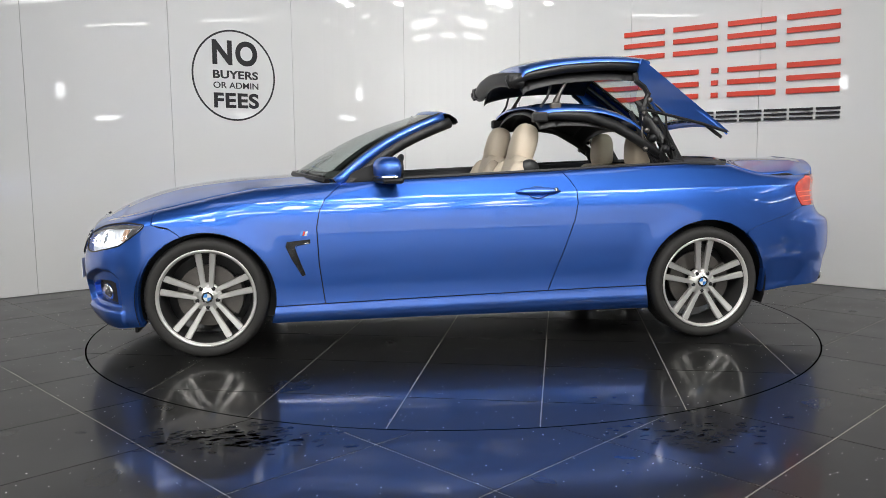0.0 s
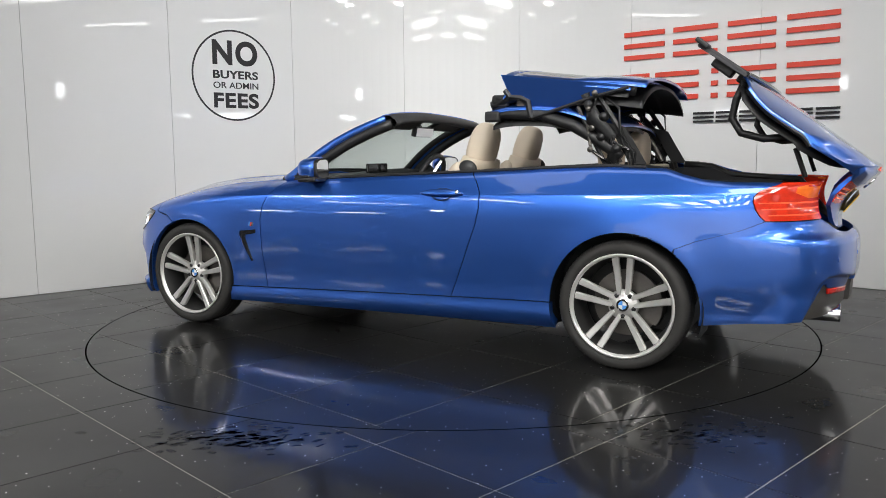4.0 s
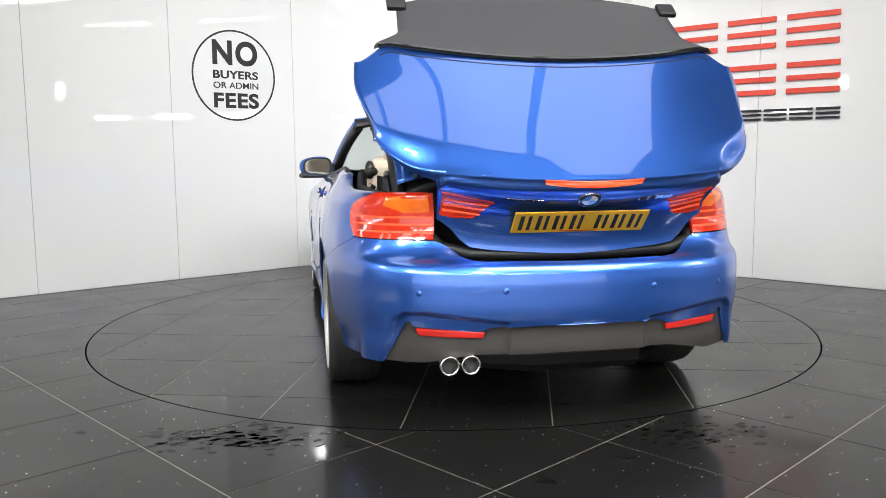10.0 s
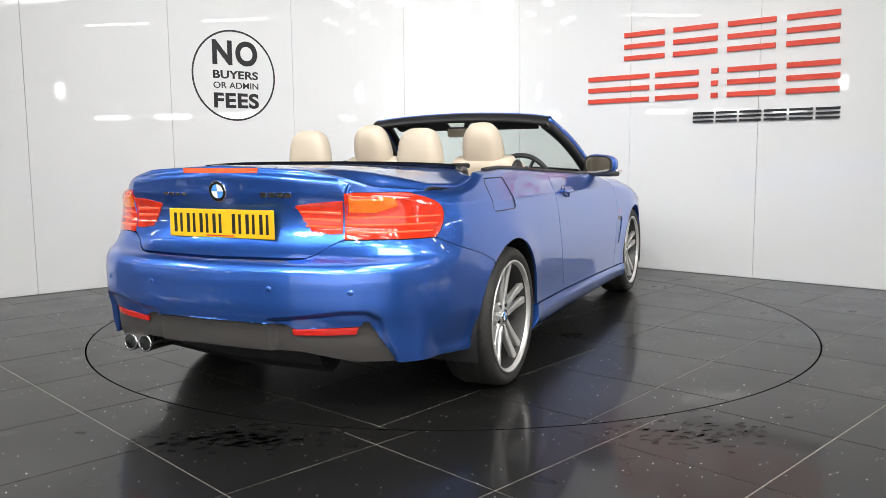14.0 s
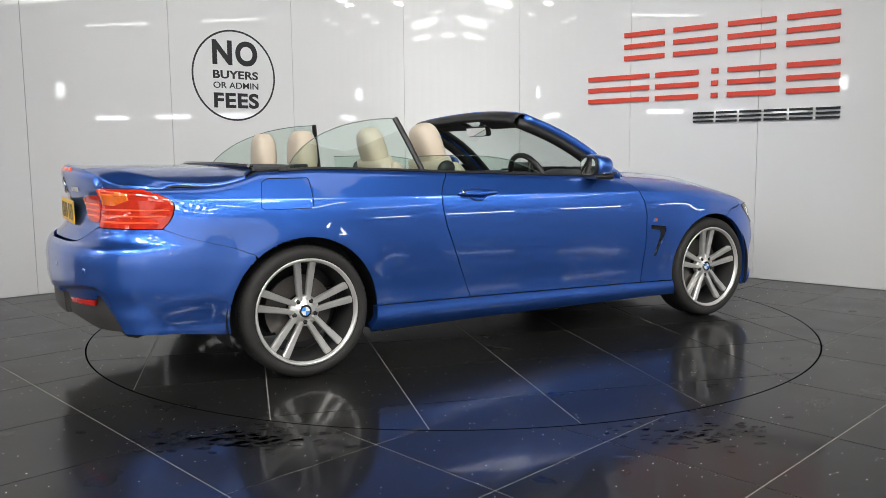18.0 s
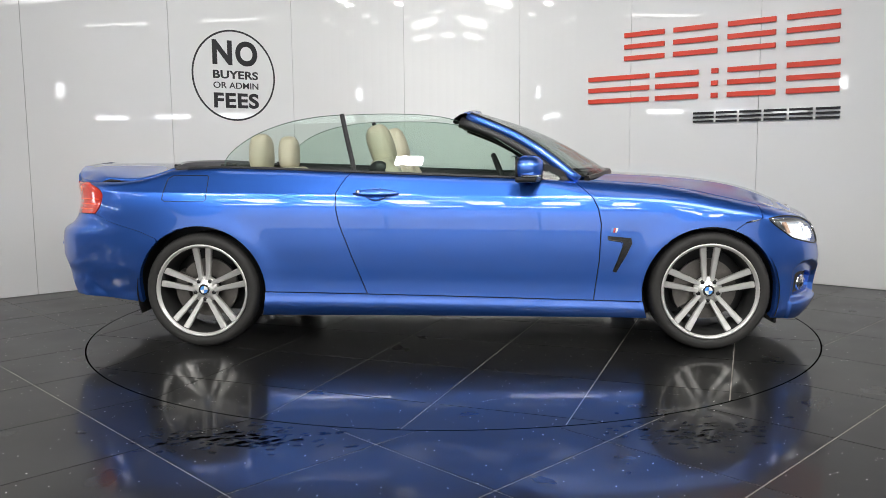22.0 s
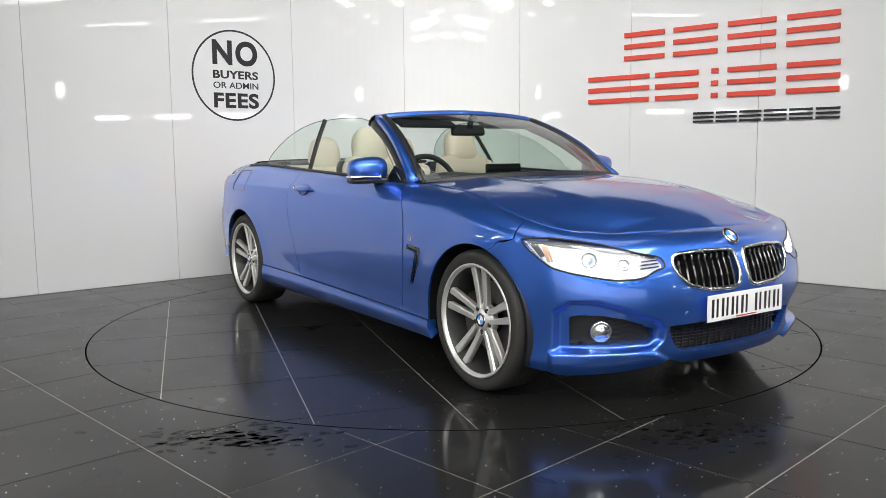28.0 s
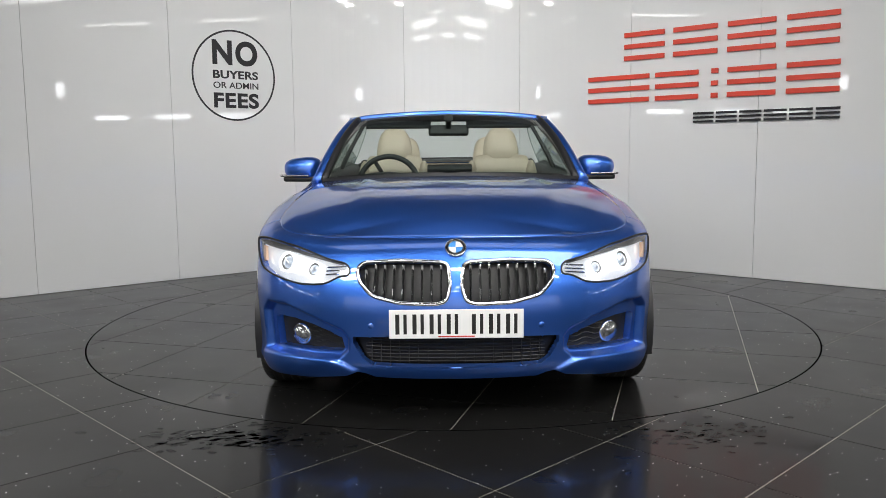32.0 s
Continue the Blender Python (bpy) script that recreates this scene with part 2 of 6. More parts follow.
floor = tagged(part("floor", box(-14.0, 14.0, -19.0, 5.0, -0.10, -0.002), GROUT), "black polished floor tiles with pale grout lines", "floor", kind="structure")
R2 = math.sqrt(0.5)
JOINT = 0.0026
rest = []
for i in range(-45, 46):
    for j in range(-45, 46):
        u0, u1 = 1.487 + 0.598 * i + JOINT, 1.487 + 0.598 * (i + 1) - JOINT
        v0, v1 = -1.893 + 0.628 * j + JOINT, -1.893 + 0.628 * (j + 1) - JOINT
        corners = [((u + v) * R2, (v - u) * R2) for u, v in ((u0, v0), (u1, v0), (u1, v1), (u0, v1))]
        cx, cy = sum(c[0] for c in corners) / 4, sum(c[1] for c in corners) / 4
        if not (-13.6 < cx < 13.6 and -18.6 < cy < 4.6):
            continue
        if math.hypot(cx, cy) > RING + .6 and not (-4.6 < cx < 4.6 and -3.7 < cy < 2.6):
            rest.append(corners)
            continue
        for poly in clipped(corners, False, RING + 0.006):
            if -4.6 < cx < 4.6 and -3.7 < cy < 2.6:
                part("tile", tile_mesh(poly, TILE_GREY), None, parent=floor)
            else:
                rest.append(poly)
vs, fs = [], []
for poly in rest:
    k, n = len(vs), len(poly)
    vs += [(x, y, 0.0) for x, y in poly] + [(x, y, -0.012) for x, y in poly]
    area = sum(poly[q][0] * poly[(q + 1) % n][1] - poly[(q + 1) % n][0] * poly[q][1] for q in range(n))
    top = list(range(k, k + n))
    fs.append(tuple(top if area > 0 else top[::-1]))
    fs += [(k + q, k + n + q, k + n + (q + 1) % n, k + (q + 1) % n) for q in range(n)]
tagged(part("tiles", mesh_from("tiles", vs, fs, TILE_GREY, False), None, floor), kind="stuff")

turntable = tagged(new("turntable"), "round motor turntable tiled in black flush with the floor", "turntable")
part("plate", mesh_from("plate", *lathe([(0.0, -0.0025), (RING - 0.004, -0.0025), (RING - 0.004, -0.03), (0.0, -0.03)], 96, "z"), GROUT, False), None, turntable)
TA = radians(-16.7)
for i in range(-5, 5):
    for j in range(-5, 5):
        e0, e1 = -0.087 + 0.605 * i + JOINT, -0.087 + 0.605 * (i + 1) - JOINT
        f0, f1 = 0.0 + 0.602 * j + JOINT, 0.0 + 0.602 * (j + 1) - JOINT
        corners = [(e * math.cos(TA) - f * math.sin(TA) + 0.052, e * math.sin(TA) + f * math.cos(TA) - 0.014) for e, f in ((e0, f0), (e1, f0), (e1, f1), (e0, f1))]
        for poly in clipped(corners, True, RING - 0.004):
            part("tile", tile_mesh(poly, TILE_GREY), None, turntable)

part("edge_gap", mesh_from("edge_gap", *lathe([(RING - 0.009, -0.0008), (RING + 0.012, -0.0012)], 128, "z"), GAP_BLACK, False), None, turntable, "black gap round the turntable")

# ---- the car's outer skin ----
BASE = ((2.185, 0), (2.17, .25), (2.112, .49), (2.018, .67), (1.905, .79), (1.735, .862), (1.405, .893), (1.0, .893), (.5, .886), (0, .884), (-.5, .889), (-1.0, .903), (-1.405, .911), (-1.75, .888), (-2.0, .845), (-2.2, .772), (-2.34, .63), (-2.415, .42), (-2.445, .2), (-2.455, 0))


def spline(pts, per=60, ends=None):
    p = [np.array(q, float) for q in pts]
    a, b = ends if ends else (2 * p[0] - p[1], 2 * p[-1] - p[-2])
    p = [np.array(a, float)] + p + [np.array(b, float)]
    out = []
    for i in range(1, len(p) - 2):
        for k in range(per):
            t = k / per
            out.append(0.5 * (2 * p[i] + (p[i + 1] - p[i - 1]) * t + (2 * p[i - 1] - 5 * p[i] + 4 * p[i + 1] - p[i + 2]) * t * t + (3 * p[i] - p[i - 1] - 3 * p[i + 1] + p[i + 2]) * t ** 3))
    out.append(p[-2])
    return np.array(out)


_B = spline(BASE, 60, ((2.17, -.25), (-2.445, -.2)))
_A = np.concatenate([[0], np.cumsum(np.hypot(*np.diff(_B, axis=0).T))])
LEN = _A[-1]
_T = np.gradient(_B, _A, axis=0)
_N = np.stack([_T[:, 1], -_T[:, 0]], 1)


def a_x(x):
    return float(np.interp(-x, -_B[:, 0], _A))


def a_front(y):
    return float(np.interp(y, _B[:400, 1], _A[:400]))


def a_rear(y):
    return float(np.interp(-y, -_B[800:, 1], _A[800:]))


def table(rows):
    r = sorted(rows)
    xs, ys = [q[0] for q in r], [q[1] for q in r]
    return lambda v: np.interp(v, xs, ys)


def smooth_table(rows):
    """A table joined by a smooth curve."""
    r = np.array(sorted(rows), float)
    xs, ys = r[:, 0], r[:, 1]
    m = np.gradient(ys, xs)

    def f(v):
        v = np.clip(np.asarray(v, float), xs[0], xs[-1])
        i = np.clip(np.searchsorted(xs, v) - 1, 0, len(xs) - 2)
        h = xs[i + 1] - xs[i]
        t = (v - xs[i]) / h
        return (2 * t ** 3 - 3 * t * t + 1) * ys[i] + (t ** 3 - 2 * t * t + t) * h * m[i] + (3 * t * t - 2 * t ** 3) * ys[i + 1] + (t ** 3 - t * t) * h * m[i + 1]
    return f


D_SIDE = smooth_table(((.10, -.10), (.16, -.055), (.20, -.022), (.24, -.006), (.285, -.010), (.31, -.011), (.36, -.011), (.46, -.005), (.56, 0), (.68, -.001), (.75, -.0045), (.79, -.0095), (.82, -.0155), (.845, -.0215), (.852, -.0235), (.864, -.0305), (.90, -.0515), (.96, -.0875), (1.05, -.140)))
D_FRONT = smooth_table(((.10, -.14), (.19, -.055), (.235, -.03), (.30, -.02), (.40, -.004), (.50, 0), (.56, -.012), (.62, -.034), (.68, -.062), (.72, -.085), (.76, -.115), (.80, -.15)))
D_REAR = smooth_table(((.20, -.10), (.28, -.04), (.34, -.022), (.42, -.016), (.47, -.004), (.56, 0), (.62, -.003), (.65, -.010), (.672, -.026), (.69, -.058), (.72, -.088), (.76, -.110), (.80, -.124), (.87, -.125), (.93, -.105), (.965, -.100), (1.0, -.094), (1.045, -.090)))
Z_TOP = table([(a_front(0), .747), (a_front(.44), .744), (a_front(.60), .740), (a_front(.72), .748), (a_x(1.92), .752), (a_x(1.8), .768), (a_x(1.6), .808), (a_x(1.36), .862), (a_x(1.14), .90), (a_x(.85), .922), (a_x(.55), .935), (a_x(.37), .943), (a_x(-.52), .980), (a_x(-.94), 1.0), (a_x(-1.3), 1.012), (a_x(-1.6), 1.0), (a_x(-1.68), .973), (a_x(-1.78), .948), (a_x(-1.90), .937), (a_x(-2.1), .934), (a_rear(.60), .937), (a_rear(.55), .99), (LEN, 1.03)])
R_TOP = table([(0, .05), (a_x(1.9), .08), (a_x(1.6), .10), (a_x(1.1), .11), (a_x(.8), .10), (a_x(.5), .03), (a_x(-1.5), .03), (a_x(-1.8), .03), (LEN, .02)])
H_TOP = table([(0, .05), (a_x(1.9), .07), (a_x(1.1), .10), (a_x(.8), .09), (a_x(.5), .03), (LEN, .03)])
ARCHES = ((1.400, .318, .362), (-1.408, .322, .371))


def fold(a):
    """The place round the plan measured on one side only; past the middle of the tail it runs back."""
    return LEN - np.abs(LEN - np.abs(a))


def smoothstep(v, a, b):
    t = np.clip((v - a) / (b - a), 0, 1)
    return t * t * (3 - 2 * t)


def signed_distance(poly, a, z):
    """Metres inside (positive) or outside an outline on the unrolled skin."""
    p = np.array(poly, float)
    inside, best = np.zeros(a.shape, bool), np.full(a.shape, 9.0)
    for (x0, y0), (x1, y1) in zip(p, np.roll(p, -1, 0)):
        ex, ey = x1 - x0, y1 - y0
        t = np.clip(((a - x0) * ex + (z - y0) * ey) / max(ex * ex + ey * ey, 1e-12), 0, 1)
        best = np.minimum(best, np.hypot(a - x0 - t * ex, z - y0 - t * ey))
        if y0 != y1:
            inside ^= ((y0 > z) != (y1 > z)) & (a < ex * (z - y0) / ey + x0)
    return np.where(inside, best, -best)


_f, _r = a_front, a_rear
# folds of the bumpers: outline, height over the skin, half width of the edge
RELIEF = [
    (((_f(.815), .268), (_f(.812), .43), (_f(.78), .472), (_f(.70), .474), (_f(.56), .428), (_f(.46), .388), (_f(.435), .355), (_f(.44), .305), (_f(.475), .276), (_f(.60), .270)), -.034, .010),
    (((_f(.825), .12), (_f(.825), .258), (_f(.70), .266), (_f(.54), .268), (_f(.47), .256), (_f(.405), .222), (_f(.46), .12)), .014, .012),
    (((_r(.28), .455), (_r(.40), .470), (_r(.58), .492), (_r(.655), .489), (_r(.69), .46), (_r(.715), .38), (_r(.755), .26), (_r(.75), .05), (_r(.28), .05)), -.020, .009),
    (((a_x(-1.66), -.1), (a_x(-1.66), .30), (a_x(-1.85), .36), (a_x(-2.06), .34), (a_x(-2.12), -.1)), -.040, .10),
]
RELIEF = [(o, h, e, min(q[0] for q in o) - e, max(q[0] for q in o) + e, max(q[1] for q in o) + e) for o, h, e in RELIEF]

_F0, _F1, _R0, _R1 = a_front(.5), a_x(1.62), a_x(-1.85), a_rear(.5)


def shell(a, z):
    """Points of the car's skin: a metres round the plan from the middle of the nose (negative: right side), height z."""
    a, z = np.asarray(a, float), np.asarray(z, float)
    sg, aa = np.where((a < 0) ^ (np.abs(a) > LEN), -1.0, 1.0), fold(a)
    x, y = np.interp(aa, _A, _B[:, 0]), np.interp(aa, _A, _B[:, 1])
    nx, ny = np.interp(aa, _A, _N[:, 0]), np.interp(aa, _A, _N[:, 1])
    wf, wr = 1 - smoothstep(aa, _F0, _F1), smoothstep(aa, _R0, _R1)
    d = wf * D_FRONT(z) + wr * D_REAR(z) + (1 - wf - wr) * D_SIDE(z + 0.016 * np.clip(x, -2, 2))
    for cx, cz, r in ARCHES:
        rho = np.hypot(x - cx, z - cz)
        d = d + 0.007 * np.exp(-((rho - r) / 0.07) ** 2) * (1 - wf) * (1 - wr)
    for outline, amount, edge, a0, a1, z1 in RELIEF:
        if ((aa > a0) & (aa < a1) & (z < z1)).any():
            d = d + amount * smoothstep(signed_distance(outline, aa, z), -edge, edge)
    h, r = H_TOP(aa), R_TOP(aa)
    u = np.clip((z - (Z_TOP(aa) - h)) / h, 0, 0.99)
    d = d - r * (1 - np.sqrt(1 - u * u))
    return np.stack([x - 0 + nx * d * 1.0, sg * (y + ny * d), z], -1)


# outward normals point away from the axis; fix the sign once
if _N[600, 1] < 0:
    _N = -_N


class Sheet:
    """A patch of the skin as a fine grid over (a, z), from which pieces are cut along outlines."""

    def __init__(self, aL, aR, zB, zT, nu, nv):
        u, v = np.meshgrid(np.linspace(0, 1, nu + 1), np.linspace(0, 1, nv + 1), indexing="ij")
        am = 0.5 * (aL(0.5) + aR(0.5))
        z0 = zB(fold(am)) + (zT(fold(am)) - zB(fold(am))) * v
        for _ in range(6):
            a = aL(z0) * (1 - u) + aR(z0) * u
            z0 = z = zB(fold(a)) * (1 - v) + zT(fold(a)) * v
        self.q = np.stack([a.ravel(), z.ravel()], -1)
        i, j = np.meshgrid(np.arange(nu), np.arange(nv), indexing="ij")
        k = (i * (nv + 1) + j).ravel()
        self.f = np.stack([k, k + nv + 1, k + nv + 2, k + 1], -1)
        self.tag = np.zeros(len(self.f), int)
        self.unit = np.array([(self.q[:, 0].max() - self.q[:, 0].min()) / nu, (self.q[:, 1].max() - self.q[:, 1].min()) / nv])

    def cut(self, poly, tag):
        """Moves grid points near the closed outline onto it, and tags the faces within."""
        p = np.array(poly, float)
        ps, qs = p / self.unit, self.q / self.unit
        e = np.roll(ps, -1, 0) - ps
        d = qs[:, None, :] - ps[None]
        t = np.clip((d * e).sum(-1) / np.maximum((e * e).sum(-1), 1e-12), 0, 1)
        near = ps[None] + t[..., None] * e[None]
        dist = np.hypot(*(qs[:, None, :] - near).transpose(2, 0, 1))
        k = dist.argmin(1)
        m = dist[np.arange(len(k)), k] < 0.52
        self.q[m] = near[np.arange(len(k)), k][m] * self.unit
        c = self.q[self.f].mean(1)
        x, y = c[:, 0], c[:, 1]
        inside = np.zeros(len(c), bool)
        for (x0, y0), (x1, y1) in zip(p, np.roll(p, -1, 0)):
            if y0 != y1:
                inside ^= ((y0 > y) != (y1 > y)) & (x < (x1 - x0) * (y - y0) / (y1 - y0) + x0)
        self.tag[inside & (self.tag >= 0)] = tag
        return self

    def mesh(self, name, tag, mat, lift=0.0, rim=0.012, side=1):
        """The piece with that tag, lifted off the skin, its edges folded inwards."""
        f = self.f[self.tag == tag]
        used, inv = np.unique(f, return_inverse=True)
        f = inv.reshape(f.shape)
        q = self.q[used]
        P = shell(q[:, 0], q[:, 1])
        n = np.cross(shell(q[:, 0] + 4e-4, q[:, 1]) - P, shell(q[:, 0], q[:, 1] + 4e-4) - P)
        n /= np.maximum(np.linalg.norm(n, axis=1), 1e-12)[:, None]
        out = P * (1, 1, 0) - (-0.1, 0, 0)
        n *= np.sign((n[:, :2] * out[:, :2]).sum(1) + 1e-9)[:, None]
        P = P + n * lift
        edges = {}
        for a, b, c, d in f:
            for i, j in ((a, b), (b, c), (c, d), (d, a)):
                edges[(i, j)] = 1
        border = [(i, j) for i, j in edges if (j, i) not in edges and i != j]
        verts, faces = [tuple(v) for v in P], [tuple(dict.fromkeys(map(int, q_))) for q_ in f]
        if rim:
            low = {}
            for i, j in border:
                for k in (i, j):
                    if k not in low:
                        low[k] = len(verts)
                        verts += [tuple(P[k] - n[k] * 1e-4), tuple(P[k] - n[k] * rim)]
            faces += [(low[j], low[i], low[i] + 1, low[j] + 1) for i, j in border]
        faces = [q_ for q_ in faces if len(q_) > 2]
        if side < 0:
            verts = [(x, -y, z) for x, y, z in verts]
            faces = [q_[::-1] for q_ in faces]
        me = mesh_from(name, verts, faces, mat)
        return me


def const(v):
    return lambda q: np.full_like(np.asarray(q, float), v)


GAP = 0.0028
SILL = lambda a: np.interp(a, [a_x(1.02), a_x(-1.04)], [.272, .322])
Z_BOT = table([(0, .192), (a_front(.33), .196), (a_front(.37), .212), (a_front(.405), .218), (a_front(.45), .198), (a_front(.62), .172), (a_x(1.9), .160), (a_x(1.7), .185), (a_x(1.1), .185), (a_x(-1.05), .19), (a_x(-1.75), .250), (a_x(-2.0), .272), (a_x(-2.2), .285), (a_rear(.6), .290), (a_rear(.4), .328), (LEN, .335)])


def shifted(f, d):
    return lambda q: f(q) + d


def on_x(rows):
    return table([(z, a_x(x)) for z, x in rows])


DOOR_F = on_x(((.20, .772), (.279, .779), (.494, .807), (.695, .816), (.78, .80), (.843, .768), (.89, .715), (.94, .655)))
DOOR_R = on_x(((.20, -.44), (.305, -.465), (.52, -.55), (.705, -.618), (.80, -.637), (.874, -.633), (.93, -.60), (.99, -.55)))
FEND_F = on_x(((.10, 1.45), (.65, 1.51), (.70, 1.58), (.722, 1.672), (.75, 1.672), (.82, 1.672)))
QUART_R = on_x(((.10, -1.652), (.62, -1.652), (.66, -1.75), (.717, -1.953), (.7555, -2.05), (.99, -2.05)))

LAMP_L = on_x(((.70, -2.06), (.757, -2.052), (.764, -2.044), (.78, -2.028), (.812, -2.008), (.85, -1.998), (.872, -2.002), (.892, -2.022), (.908, -2.055), (.922, -2.11), (.935, -2.15)))
QUART_ALL = lambda z: np.where(np.asarray(z) < .7555, QUART_R(z), LAMP_L(z))


def circle_poly(cx, cz, r, n=72):
    return [(a_x(cx + r * math.cos(2 * math.pi * i / n)), cz + r * math.sin(2 * math.pi * i / n)) for i in range(n)]


car = tagged(new("car"), "blue metallic convertible car with open hardtop on a turntable", "car")

# ---- body panels ----
DIFF_GREY = material("grey_diffuser", (0.045, 0.042, 0.04), 0.42, grain=0.3, scale=150)
LIT_RED = material("lit_red_band", (0.95, 0.11, 0.04), 0.15, grain=0.8, scale=30, coat=1.0, emit=0.36)


def prism_on_skin(poly, low, high, step=0.012):
    """A thin slab that follows the skin within an outline of four or more corners, drawn as strips between its two long sides."""
    n = len(poly)
    half = n // 2
    one, two = poly[:half], poly[half:][::-1]

    def along(side, t):
        k = t * (len(side) - 1)
        i = min(int(k), len(side) - 2) if len(side) > 1 else 0
        p, q = side[i], side[min(i + 1, len(side) - 1)]
        f = k - i
        return p[0] + (q[0] - p[0]) * f, p[1] + (q[1] - p[1]) * f
    bm = bmesh.new()
    cols = 22
    tops, bots = [], []
    for i in range(cols + 1):
        p, q = along(one, i / cols), along(two, i / cols)
        rt, rb = [], []
        for j in range(5):
            a, z = p[0] + (q[0] - p[0]) * j / 4, p[1] + (q[1] - p[1]) * j / 4
            P = shell(a, z)
            N = np.cross(shell(a + 1e-3, z) - P, shell(a, z + 1e-3) - P)
            N /= np.linalg.norm(N)
            if N[0] * (P[0] + 0.1) + N[1] * P[1] < 0:
                N = -N
            edge = 0.0015 if j in (0, 4) or i in (0, cols) else 0.0
            rt.append(bm.verts.new(Vector(P + N * (high - edge))))
            rb.append(bm.verts.new(Vector(P + N * low)))
        tops.append(rt)
        bots.append(rb)
    for i in range(cols):
        for j in range(4):
            bm.faces.new((tops[i][j], tops[i + 1][j], tops[i + 1][j + 1], tops[i][j + 1]))
        bm.faces.new((tops[i][0], tops[i + 1][0], bots[i + 1][0], bots[i][0]))
        bm.faces.new((tops[i][4], tops[i + 1][4], bots[i + 1][4], bots[i][4]))
    for i in (0, cols):
        for j in range(4):
            bm.faces.new((tops[i][j], tops[i][j + 1], bots[i][j + 1], bots[i][j]))
    return bm


for sd in (1, -1):
    s = Sheet(shifted(DOOR_F, GAP), shifted(DOOR_R, -GAP), shifted(SILL, GAP), shifted(Z_TOP, -0.004), 96, 90)
    door = part("door", s.mesh("door", 0, PAINT, side=sd), None, car)
    s = Sheet(shifted(FEND_F, GAP), shifted(DOOR_F, -GAP), shifted(SILL, GAP), Z_TOP, 130, 104)
    s.cut(circle_poly(*ARCHES[0]), -1)
    s.cut([(a_x(.976), .620), (a_x(.851), .632), (a_x(.851), .610), (a_x(.925), .602), (a_x(.934), .588), (a_x(.928), .555), (a_x(.880), .438), (a_x(.899), .430), (a_x(.955), .53), (a_x(.982), .592)], 2)
    part("fender", s.mesh("fender", 0, PAINT, side=sd), None, car)
    vent = part("side_vent", s.mesh("side_vent", 2, GLOSS_BLACK, lift=-0.006, side=sd), None, car, "gloss black air breather")
    s = Sheet(shifted(DOOR_R, GAP), shifted(QUART_ALL, -GAP), shifted(SILL, GAP), Z_TOP, 150, 104)
    s.cut(circle_poly(*ARCHES[1]), -1)
    if sd < 0:
        s.cut([(a_x(-1.37), .972), (a_x(-1.36), .962), (a_x(-1.36), .840), (a_x(-1.375), .828), (a_x(-1.60), .828), (a_x(-1.618), .842), (a_x(-1.60), .955), (a_x(-1.57), .972)], 2)
        part("fuel_flap", s.mesh("fuel_flap", 2, PAINT, lift=-0.0025, side=sd), None, car)
    part("quarter_panel", s.mesh("quarter_panel", 0, PAINT, side=sd), None, car)
    s = Sheet(const(a_x(1.06)), const(a_x(-1.09)), Z_BOT, shifted(SILL, -0.002), 90, 14)
    for c in ARCHES:
        s.cut(circle_poly(c[0], c[1], c[2] - 0.002), -1)
    part("side_skirt", s.mesh("side_skirt", 0, PAINT, lift=0.006, rim=0.05, side=sd), None, car)

# front bumper with its openings, headlamps and grilles
FB_TOP = Z_TOP
front = Sheet(lambda z: -shifted(FEND_F, -GAP)(z), shifted(FEND_F, -GAP), Z_BOT, FB_TOP, 330, 96)
for cx, cz, r in ARCHES[:1]:
    poly = circle_poly(cx, cz, r)
    front.cut(poly, -1)
    front.cut([(-a, z) for a, z in poly], -1)


def both(poly):
    return poly, [(-a, z) for a, z in poly]


F = a_front
HEAD = [(1.085, .722), (1.0, .732), (.93, .731), (.82, .721), (.72, .708), (.63, .688), (.546, .667), (.45, .652), (.432, .634), (.430, .606), (.475, .602), (.53, .573), (.585, .566), (.66, .565), (.73, .574), (.79, .585), (.85, .594), (.93, .613), (.98, .643), (1.045, .685)]
KIDNEY = [(F(.028), .648), (F(.048), .660), (F(.22), .666), (F(.37), .658), (F(.398), .636), (F(.382), .585), (F(.33), .533), (F(.22), .507), (F(.08), .502), (F(.038), .513), (F(.022), .57)]
FOG = [(F(.785), .405), (F(.76), .418), (F(.68), .416), (F(.60), .400), (F(.52), .374), (F(.47), .350), (F(.462), .310), (F(.48), .296), (F(.60), .292), (F(.785), .288)]
INTAKE = [(F(.41), .366), (F(.20), .372), (-F(.20), .372), (-F(.41), .366), (-F(.412), .340), (-F(.37), .272), (-F(.34), .252), (-F(.20), .247), (F(.20), .247), (F(.34), .252), (F(.37), .272), (F(.412), .340)]
for k, poly in enumerate((HEAD, KIDNEY, FOG)):
    for m, q in enumerate(both(poly)):
        front.cut(q, 2 + 2 * k + m)
front.cut(INTAKE, 8)
bumper = part("front_bumper", front.mesh("front_bumper", 0, PAINT, rim=0.03), None, car)
for m in (0, 1):
    lamp_ob = part("headlamp", front.mesh("headlamp", 2 + m, HEAD_GLOW, lift=-0.030, rim=0.0), None, car, "lit clear headlamp with twin rings")
    part("lamp_glass", front.mesh("lamp_glass", 2 + m, LAMP_GLASS, lift=-0.002, rim=0.0), None, lamp_ob, "clear cover glass")
    part("kidney_grille", front.mesh("kidney_grille", 4 + m, BLACK, lift=-0.03, rim=0.0), None, car)
    part("fog_recess", front.mesh("fog_recess", 6 + m, BLACK, lift=-0.03, rim=0.0), None, car)
part("lower_intake", front.mesh("lower_intake", 8, BLACK, lift=-0.05, rim=0.0), None, car)

